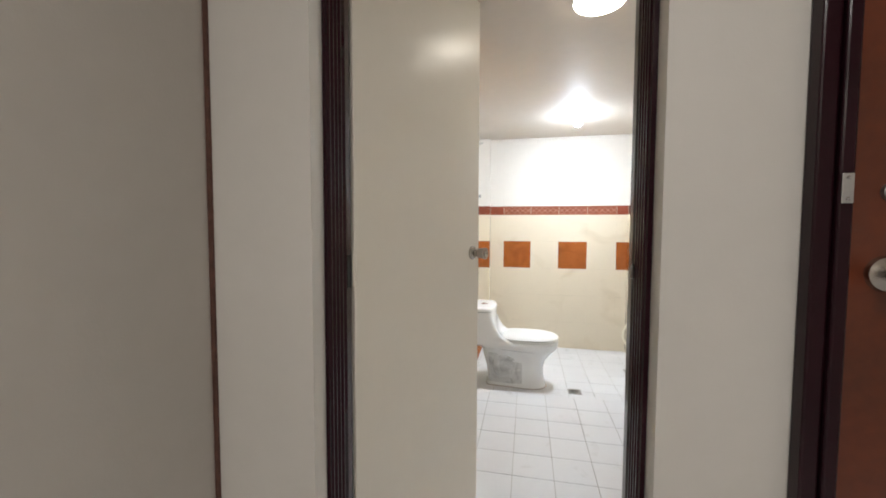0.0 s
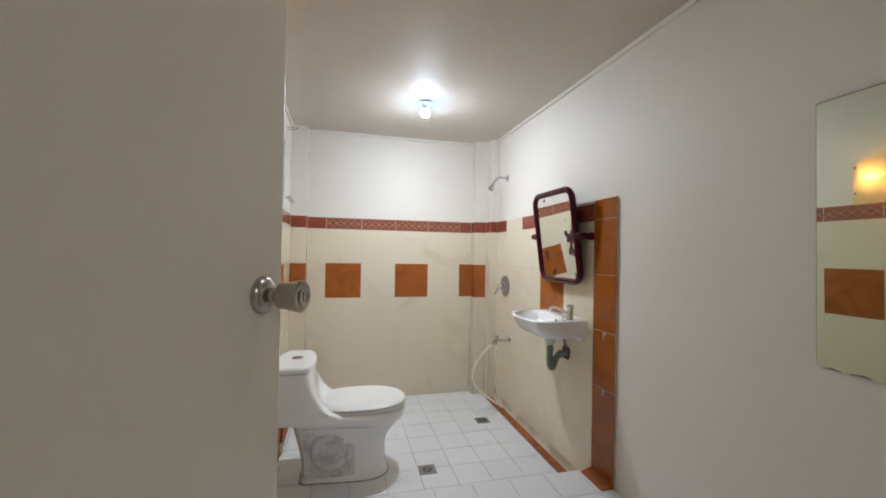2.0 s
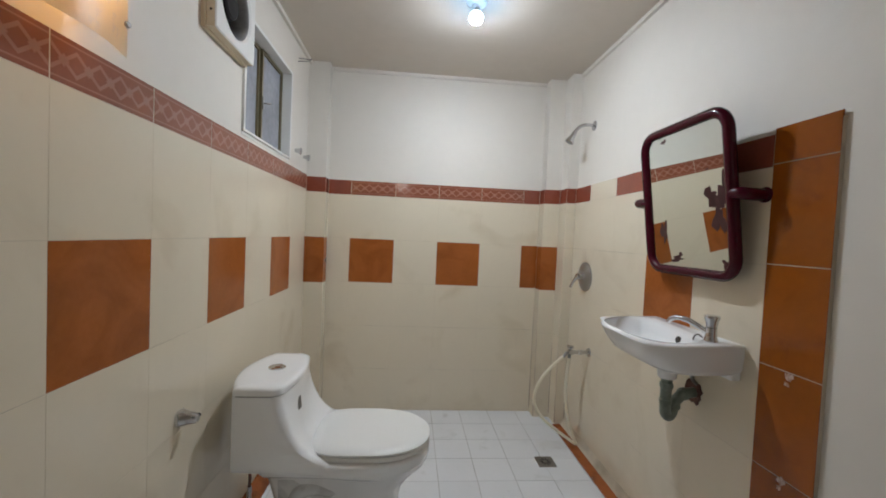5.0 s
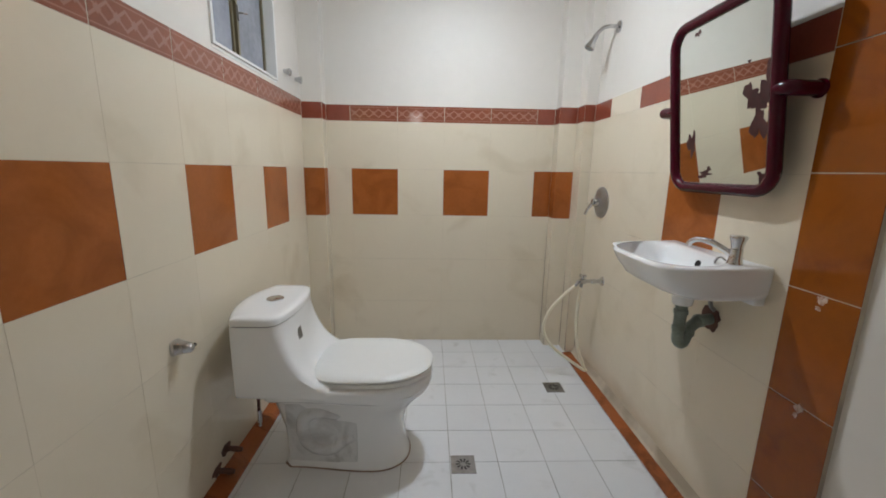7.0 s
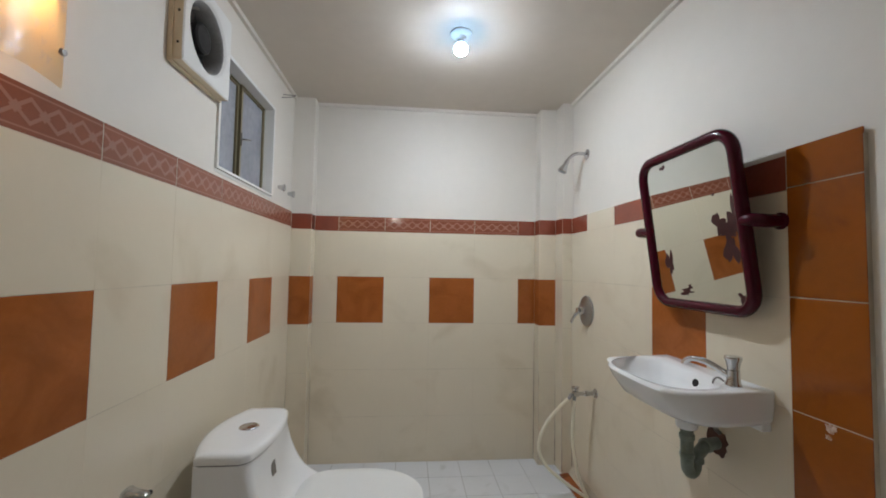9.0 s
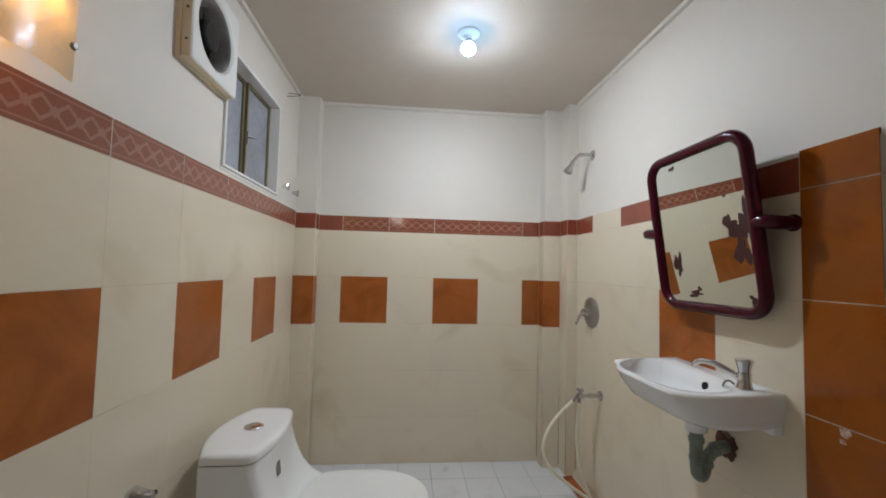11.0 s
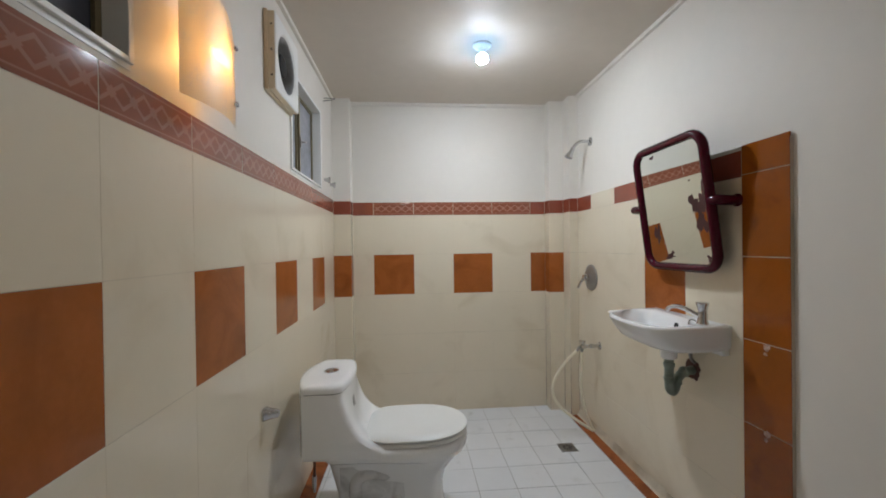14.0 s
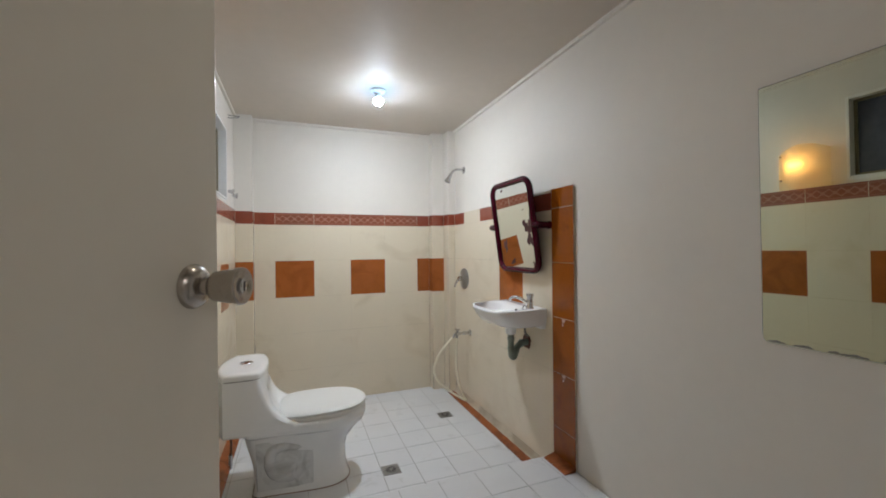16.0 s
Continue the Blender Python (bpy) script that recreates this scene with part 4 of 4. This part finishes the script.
def fan():
    yc, zc, h, d = 5.775, 2.008, 0.155, 0.036
    e = thing("exhaust_fan", "ivory square exhaust fan with a round dark opening on the wall", "fan", at=(0, yc, zc))
    b = bmesh.new()
    n = 48

    def sq(s, x):
        pts = []
        for k in range(n):
            a = 2 * math.pi * k / n
            c, q = math.cos(a), math.sin(a)
            p = 44
            r = s / ((abs(c) ** p + abs(q) ** p) ** (1 / p))
            pts.append((x, yc + r * c, zc + r * q))
        return pts

    def ci(r, x):
        return [(x, yc + r * math.cos(2 * math.pi * k / n), zc + r * math.sin(2 * math.pi * k / n)) for k in range(n)]
    loft(b, [sq(h, 0.006), sq(h, d - 0.004)], False, False)
    part("casing", b, CASING, e, "yellowed ivory casing rim", 40)
    b = bmesh.new()
    loft(b, [sq(h, d - 0.0039), sq(h - 0.004, d), ci(0.126, d), ci(0.121, d - 0.002), ci(0.117, d - 0.008), ci(0.115, d - 0.009)], False, False)
    part("housing", b, WHITEFRAME, e, "white plastic face with a round opening", 40)
    b = bmesh.new()
    loft(b, [sq(h + 0.006, -0.0078), sq(h + 0.006, 0.006), sq(0.118, 0.006), sq(0.118, -0.0078)], False, False)
    part("back_plate", b, CASING, e, "yellowed ivory back plate", 40)
    b = bmesh.new()
    loft(b, [ci(0.1155, d - 0.0085), ci(0.108, d - 0.02), ci(0.106, -0.150)], False, False)
    part("duct", b, DUCT, e, "dark grey duct ring", 40)
    for k in range(3):
        b = bmesh.new()
        turned(b, [(0, 0), (0.004, 0), (0.003, 0.002), (0, 0.002)], (0.020, yc - h - 0.0001, zc - 0.10 + k * 0.10), (0, -1, 0), 10)
        part("screw", b, DARK, e)
    b = bmesh.new()
    turned(b, [(0, 0), (0.046, 0), (0.050, 0.006), (0.050, 0.052), (0.044, 0.058), (0.020, 0.060), (0, 0.061)], (-0.040, yc, zc), (1, 0, 0), 28)
    part("motor", b, DARK, e, "black motor hub", 40)
    for k in range(5):
        b = bmesh.new()
        a = 2 * math.pi * k / 5
        rows = []
        for r, tw, wd in ((0.036, 0.6, 0.022), (0.06, 0.5, 0.034), (0.085, 0.42, 0.040), (0.099, 0.36, 0.034)):
            row = []
            for s in (-1, 1):
                t = a + s * wd / r * math.cos(tw)
                row.append((-0.03 + s * wd * math.sin(tw), yc + r * math.cos(t), zc + r * math.sin(t)))
            rows.append(row)
        vs = [[b.verts.new(p) for p in row] for row in rows]
        for p, q in zip(vs, vs[1:]):
            b.faces.new((p[0], p[1], q[1], q[0]))
        bmesh.ops.solidify(b, geom=b.faces[:], thickness=0.0025)
        part("blade", b, DARK, e)
    b = bmesh.new()
    loft(b, [ci(0.107, -0.1535), ci(0.107, -0.1505)])
    part("shutter", b, DUCT, e, "grey shutter behind the blades")


fan()


def sconce():
    y0, y1, z0, z1 = 4.922, 5.194, 1.562, 1.845
    e = thing("wall_lamp", "warm glowing wall lamp behind a curved frosted glass plate", "lamp", at=(0, 5.06, 1.70))
    b = bmesh.new()
    n, rows = 17, []
    for zz in range(13):
        f = zz / 12
        row = []
        for k in range(n):
            t = k / (n - 1)
            y = y0 + (y1 - y0) * t
            top = z1 - 0.050 * abs(2 * t - 1) ** 2.0
            z = z0 + (top - z0) * f
            x = 0.062 + 0.026 * math.sin(math.pi * t)
            row.append((x, y, z))
        rows.append(row)
    vs = [[b.verts.new(p) for p in r] for r in rows]
    for p, q in zip(vs, vs[1:]):
        for i in range(n - 1):
            b.faces.new((p[i], p[i + 1], q[i + 1], q[i]))
    bmesh.ops.solidify(b, geom=b.faces[:], thickness=0.004)
    part("shade", b, SCONCEGLASS, e, "curved frosted glass plate", 50)
    b = bmesh.new()
    box(b, -0.0079, 0.003, 5.075, 5.150, 1.640, 1.670, 0.002)
    part("back_plate", b, WHITEFRAME, e)
    b = bmesh.new()
    tube(b, [(0.003, 5.148, 1.655), (0.030, 5.148, 1.655), (0.044, 5.150, 1.680), (0.046, 5.150, 1.718)], 0.006, 10)
    turned(b, [(0, 0), (0.010, 0), (0.011, 0.016), (0, 0.017)], (0.046, 5.159, 1.722), (0, -1, 0), 16)
    part("lamp_holder", b, WHITEFRAME, e, "", 40)
    b = bmesh.new()
    turned(b, [(0, 0), (0.009, 0.002), (0.0125, 0.014), (0.0130, 0.056), (0.010, 0.070), (0.005, 0.076), (0, 0.077)], (0.046, 5.141, 1.722), (0, -1, 0.06), 16)
    part("bulb", b, WARMGLOW, e, "glowing warm bulb", 60)
    b = bmesh.new()
    box(b, 0.056, 0.060, 5.100, 5.176, 1.6245, 1.6305, 0.001)
    part("glass_rail", b, DULL, e, "thin steel strip carrying the glass")
    b = bmesh.new()
    box(b, 0.058, 0.061, 5.085, 5.150, 1.792, 1.799, 0.001)
    part("glass_rail", b, DULL, e, "thin steel strip carrying the glass")
    for z in (1.628, 1.786):
        for y in (y1 - 0.016,):
            b = bmesh.new()
            tube(b, [(-0.007, y, z), (0.068, y, z)], 0.003, 8)
            turned(b, [(0, 0), (0.0075, 0), (0.006, 0.005), (0, 0.006)], (0.072, y, z), (1, 0, 0), 14)
            part("glass_clip", b, DULL, e, "small steel screw holding the glass", 40)


sconce()


def wire_hook(y, z):
    e = thing("wire_hook", "bent wire hook on the wall near the ceiling", "hook", "wire hooks", at=(0, y, z))
    b = bmesh.new()
    for s in (-1, 1):
        tube(b, smooth_line([(-0.008, y + s * 0.010, z + s * 0.013), (0.03, y + s * 0.008, z + s * 0.010), (0.058, y, z + 0.002 + s * 0.003), (0.066, y, z + 0.012)]), 0.0024, 8)
    part("wire", b, DULL, e, "", 60)


wire_hook(6.67, 2.205)
wire_hook(5.47, 2.272)


def rod_cap(x, y, z):
    e = thing("rod_bracket", "small chrome cone bracket on the wall", "bracket", "cone brackets", at=(x, y, z))
    b = bmesh.new()
    turned(b, [(0, 0), (0.011, 0), (0.011, 0.003), (0.013, 0.016), (0.021, 0.034), (0.019, 0.037), (0, 0.037)], (x, y, z), (1, 0, -0.12), 18)
    part("cone", b, CHROME, e, "", 35)


rod_cap(-0.008, 6.655, 1.672)
rod_cap(-0.008, 6.835, 1.668)


# ---- lamps ----
def bulb():
    e = thing("ceiling_bulb", "bare glowing bulb in a white ceiling socket", "lamp", at=(0.955, 6.118, CEIL))
    b = bmesh.new()
    turned(b, [(0, 0), (0.050, 0), (0.050, 0.005), (0.044, 0.012), (0.026, 0.018), (0.020, 0.030), (0, 0.031)], (0.955, 6.118, CEIL - 0.0002), (0, 0, -1), 28)
    part("socket", b, PLASTIC, e, "white ceiling rose", 40)
    b = bmesh.new()
    turned(b, [(0, 0.0), (0.014, 0.0), (0.0145, 0.008), (0.018, 0.012), (0.019, 0.0140), (0, 0.0142)], (0.955, 6.118, CEIL - 0.0312), (0, 0, -1), 24)
    part("bulb_housing", b, PLASTIC, e, "white plastic bulb neck", 40)
    b = bmesh.new()
    turned(b, [(0, 0.0144), (0.0195, 0.0144), (0.0240, 0.0200), (0.0255, 0.0215), (0, 0.0217)], (0.955, 6.118, CEIL - 0.0312), (0, 0, -1), 24)
    part("bulb_collar", b, PLASTIC, e, "white plastic shoulder of the bulb", 40)
    b = bmesh.new()
    turned(b, [(0, 0.0218), (0.0258, 0.0218), (0.0310, 0.0300), (0.0330, 0.0390), (0.0320, 0.0465), (0.0296, 0.0525), (0, 0.0527)], (0.955, 6.118, CEIL - 0.0312), (0, 0, -1), 24)
    part("bulb_shoulder", b, SOFTGLOW, e, "dimmer upper half of the glowing bulb", 60)
    b = bmesh.new()
    turned(b, [(0, 0.0528), (0.0294, 0.0528), (0.0235, 0.0600), (0.016, 0.0640), (0.008, 0.0662), (0, 0.0668)], (0.955, 6.118, CEIL - 0.0312), (0, 0, -1), 24)
    part("bulb", b, GLOW, e, "glowing cool white bulb", 60)


bulb()


def dome_lamp(x, y, z, r, glow, label):
    e = thing("ceiling_light", label, "lamp", at=(x, y, z))
    b = bmesh.new()
    turned(b, [(0, 0), (r, 0), (r, 0.014), (r - 0.004, 0.016), (0, 0.016)], (x, y, z - 0.0002), (0, 0, -1), 36)
    part("rim", b, PLASTIC, e, "white rim", 40)
    b = bmesh.new()
    turned(b, [(0, 0.0162), (r - 0.006, 0.0162), (r - 0.012, 0.026), (r * 0.7, 0.038), (r * 0.35, 0.044), (0, 0.046)], (x, y, z), (0, 0, -1), 36)
    part("diffuser", b, glow, e, "glowing white diffuser", 60)


dome_lamp(0.83, 4.33, CEIL, 0.115, DOMEGLOW, "round white ceiling light by the bathroom door")
dome_lamp(0.80, 1.75, 2.5, 0.13, HALLGLOW, "round warm ceiling light in the hallway")
dome_lamp(0.40, -0.85, 2.5, 0.13, FARGLOW, "round white ceiling light at the far end of the hallway")


def drain(x, y):
    e = thing("floor_drain", "square metal floor drain with a slotted grate", "drain", "floor drains", at=(x, y, FLOOR))
    h = 0.050
    b = bmesh.new()
    box(b, x - h, x + h, y - h, y + h, FLOOR - 0.001, FLOOR + 0.0025, 0.001)
    part("plate", b, DULL, e, "dull steel plate")
    for k in range(10):
        a = 2 * math.pi * k / 10
        b = bmesh.new()
        c, s = math.cos(a), math.sin(a)
        loft(b, [[(x + c * r - s * w, y + s * r + c * w, z) for r, w in ((0.012, -0.002), (0.030, -0.004), (0.030, 0.004), (0.012, 0.002))] for z in (FLOOR + 0.0024, FLOOR + 0.0030)])
        part("slot", b, DARK, e)


drain(0.937, 5.769)
drain(1.494, 6.348)

# ---- tiles, shared meshes ----
TILE_CACHE = {}


def tile_mesh(w, h, t, material, c=0.0003):
    key = (round(w, 4), round(h, 4), t, material.name)
    if key not in TILE_CACHE:
        b = bmesh.new()
        loft(b, [[(sx * (w / 2 - d), sy * (h / 2 - d), z) for sx, sy in ((-1, -1), (1, -1), (1, 1), (-1, 1))] for d, z in ((0, -t), (0, -c), (c, 0))])
        me = mesh_of(b, "tile")
        me.materials.append(material)
        TILE_CACHE[key] = me
    return TILE_CACHE[key]


def lay(name, me, parent, m):
    ob = new(name, me)
    ob.parent = parent
    ob.matrix_parent_inverse = parent.matrix_world.inverted()
    ob.matrix_world = m
    return ob


TURNS = {"W": Matrix(((0, 0, 1, 0), (1, 0, 0, 0), (0, 1, 0, 0), (0, 0, 0, 1))),
         "E": Matrix(((0, 0, -1, 0), (-1, 0, 0, 0), (0, 1, 0, 0), (0, 0, 0, 1))),
         "N": Matrix(((1, 0, 0, 0), (0, 0, -1, 0), (0, 1, 0, 0), (0, 0, 0, 1)))}
JOINT = 0.0004
wob = random.Random(21)


def wall_piece(side, parent, u0, u1, v0, v1, face, material, name="wall_tile", j=JOINT):
    w, h = u1 - u0 - j, v1 - v0 - max(j, 0.0014)
    if w < 0.004 or h < 0.004:
        return
    uc, vc = (u0 + u1) / 2, (v0 + v1) / 2
    off = wob.uniform(-0.0002, 0.0002)
    p = {"W": (face + off, uc, vc), "E": (face + off, uc, vc), "N": (uc, face + off, vc)}[side]
    lay(name, tile_mesh(w, h, 0.005, material), parent, Matrix.Translation(p) @ TURNS[side])


def cuts(u0, u1, g, step=0.3):
    k = math.floor((u0 - g) / step)
    out = [u0]
    while True:
        k += 1
        u = g + k * step
        if u >= u1 - 1e-6:
            break
        if u > u0 + 1e-6:
            out.append(u)
    return out + [u1]


def tile_run(side, parent, u0, u1, grid, face, accent, border=BORDER, rise=0.0):
    us = cuts(u0, u1, grid)
    rows = ROWS_V[:-1] + [ROWS_V[-1] + rise]
    for a, b in zip(us, us[1:]):
        for r, (c, d) in enumerate(zip(rows, rows[1:])):
            orange = r == 3 and accent((a + b) / 2)
            wall_piece(side, parent, a, b, c, d, face, ORANGE if orange else CREAM)
        mt = border((a + b) / 2, b - a)
        wall_piece(side, parent, a, b, rows[-1], BT + rise * 0.8, face, mt, "border_tile", 0.003)


def every_other(g):
    return lambda u: int(math.floor((u - g) / 0.3 + 1e-6)) % 2 == 0


def normal_border(u, w):
    return BORDER if w > 0.2 else PLAINBORDER


tile_run("W", wall_west, DOOR_IN, 6.895, 5.085, WEST, every_other(5.085), normal_border, 0.013)
tile_run("N", wall_north, 0.125, 1.592, 0.277, BACK - 0.0012, every_other(0.277), normal_border)
tile_run("N", wall_north, 0.0, 0.125, -0.3, 6.895, lambda u: True, lambda u, w: PLAINBORDER)
tile_run("N", wall_north, 1.592, 1.704, 1.5, 6.892, lambda u: True, lambda u, w: PLAINBORDER)
tile_run("N", wall_north, 1.704, EAST, 1.5, 6.778, lambda u: False, lambda u, w: PLAINBORDER)
tile_run("W", wall_north, 6.895, BACK - 0.002, 6.0, 0.125, lambda u: True, lambda u, w: PLAINBORDER)
tile_run("E", wall_north, 6.892, BACK - 0.002, 6.0, 1.592, lambda u: True, lambda u, w: PLAINBORDER)
tile_run("E", wall_north, 6.778, 6.892, 6.0, 1.704, lambda u: False, lambda u, w: PLAINBORDER)
tile_run("E", wall_east, 5.368, 6.778, 5.368, EAST, lambda u: 5.66 < u < 5.97, lambda u, w: CREAM if 6.268 < u < 6.57 else (PLAINBORDER))
for c, d in ((-0.034, 0.264), (0.264, 0.564), (0.564, 0.868), (0.868, 1.168), (1.168, 1.466), (1.466, 1.574)):
    wall_piece("E", wall_east, 5.183, 5.368, c, d, EAST - 0.0008, RUST, "wall_tile", 0.0032)

# floor tiles
xs, ys = cuts(0.05, 1.728, 0.083, 0.2), cuts(STEP_Y, 6.98, 5.783, 0.2)
for a, b in zip(xs, xs[1:]):
    for c, d in zip(ys, ys[1:]):
        if b - a < 0.008:
            continue
        o = wob.uniform(-0.0004, 0.0004)
        lay("floor_tile", tile_mesh(b - a - 0.0030, d - c - 0.0030, 0.004, FLOORTILE), floor, Matrix.Translation(((a + b) / 2, (c + d) / 2, FLOOR + o)))
ys = cuts(DOOR_IN - 0.14, STEP_Y, 5.18, 0.2)
xs = cuts(0.0, EAST_PAINT - 0.002, 0.083, 0.2)
for a, b in zip(xs, xs[1:]):
    for c, d in zip(ys, ys[1:]):
        if b - a < 0.008 or (c < DOOR_IN and (a < 0.04 or b > 0.79)):
            continue
        o = wob.uniform(-0.0004, 0.0004)
        lay("floor_tile", tile_mesh(b - a - 0.0030, d - c - 0.0030, 0.004, FLOORTILE), platform, Matrix.Translation(((a + b) / 2, (c + d) / 2, PLAT + o)))
for a, b in zip(xs, xs[1:]):
    lay("riser_tile", tile_mesh(b - a - 0.003, PLAT - FLOOR - 0.004, 0.004, FLOORTILE), platform, Matrix.Translation(((a + b) / 2, STEP_Y - 0.001, (PLAT + FLOOR) / 2 - 0.001)) @ Matrix.Rotation(radians(180), 4, 'Z') @ TURNS["N"])

# sloped orange skirting along both side walls
for nm, wall, xa, xb, yy in (("skirting_east", wall_east, EAST, 1.712, cuts(5.382, 6.775, 5.38, 0.2)), ("skirting_west", wall_west, 0.0, 0.064, cuts(5.382, 6.89, 5.38, 0.2))):
    for a, b in zip(yy, yy[1:]):
        q = bmesh.new()
        if xb > 1:
            loft(q, [[(1.742, y, FLOOR - 0.002), (1.687, y, FLOOR - 0.002), (1.687, y, FLOOR + 0.004), (1.742, y, FLOOR + 0.009)] for y in (a + 0.001, b - 0.001)])
        else:
            loft(q, [[(xa, y, FLOOR - 0.002), (xb, y, FLOOR - 0.002), (xb, y, FLOOR + 0.004), (xa, y, FLOOR + 0.036)] for y in (a + 0.001, b - 0.001)])
        part("skirting_tile", q, SKIRT, wall)
q = bmesh.new()
loft(q, [[(EAST - 0.0002, y, FLOOR - 0.002), (1.7425, y, FLOOR - 0.002), (1.7425, y, FLOOR + 0.0085), (1.752, y, FLOOR + 0.016), (EAST - 0.0002, y, FLOOR + 0.050)] for y in (5.383, 6.774)])
structure("trim_fillet", q, GROUT, "cream mortar fillet between wall tiles and skirting strip")
q = bmesh.new()
loft(q, [[(EAST - 0.001, y, PLAT - 0.001), (1.70, y, PLAT - 0.001), (1.70, y, PLAT + 0.003), (EAST - 0.001, y, PLAT + 0.020)] for y in (5.185, 5.366)])
part("skirting_tile", q, SKIRT, wall_east)

rm = random.Random(8)
for zc in (0.856, 0.557):
    for dy, dz, r in ((0.0, 0.0, 0.0120), (0.005, -0.022, 0.0075), (-0.009, 0.006, 0.005)):
        q = bmesh.new()
        ring = [(2 * math.pi * k / 12, r * (0.7 + 0.6 * rm.random())) for k in range(12)]
        loft(q, [[(EAST - h, 5.272 + dy + c * rr * math.cos(a), zc + dz + c * rr * math.sin(a)) for a, rr in ring] for h, c in ((0.0006, 1.0), (0.0020, 0.8))])
        part("adhesive_mark", q, GLUE, wall_east)

# brown stained joints round the boxed-in corner pipes
sr = random.Random(14)
for x, y, nx, ny, z0, z1, wide in ((1.5905, BACK - 0.003, -0.7, -0.7, 0.0, 0.74, 0.0030), (1.5925, 6.8905, -0.7, -0.7, -0.02, 0.56, 0.0022), (1.7030, 6.8900, -0.7, -0.7, 0.0, 0.50, 0.0034), (1.7035, 6.7775, -0.7, -0.7, -0.01, 0.48, 0.0030), (EAST - 0.0015, 6.7765, -0.7, -0.7, 0.0, 0.42, 0.0026), (0.1262, BACK - 0.003, 0.7, -0.7, 0.0, 0.50, 0.0020)):
    q = bmesh.new()
    steps = 14
    rings = []
    for k in range(steps + 1):
        f = k / steps
        w = wide * (0.35 + 0.9 * sr.random()) * (1 - 0.7 * f)
        z = z0 + (z1 - z0) * f
        rings.append([(x + ny * w, y - nx * w, z), (x + nx * 0.0012, y + ny * 0.0012, z), (x - ny * w, y + nx * w, z), (x - nx * 0.0008, y - ny * 0.0008, z)])
    loft(q, rings)
    part("joint_stain", q, SEAL, wall_north)
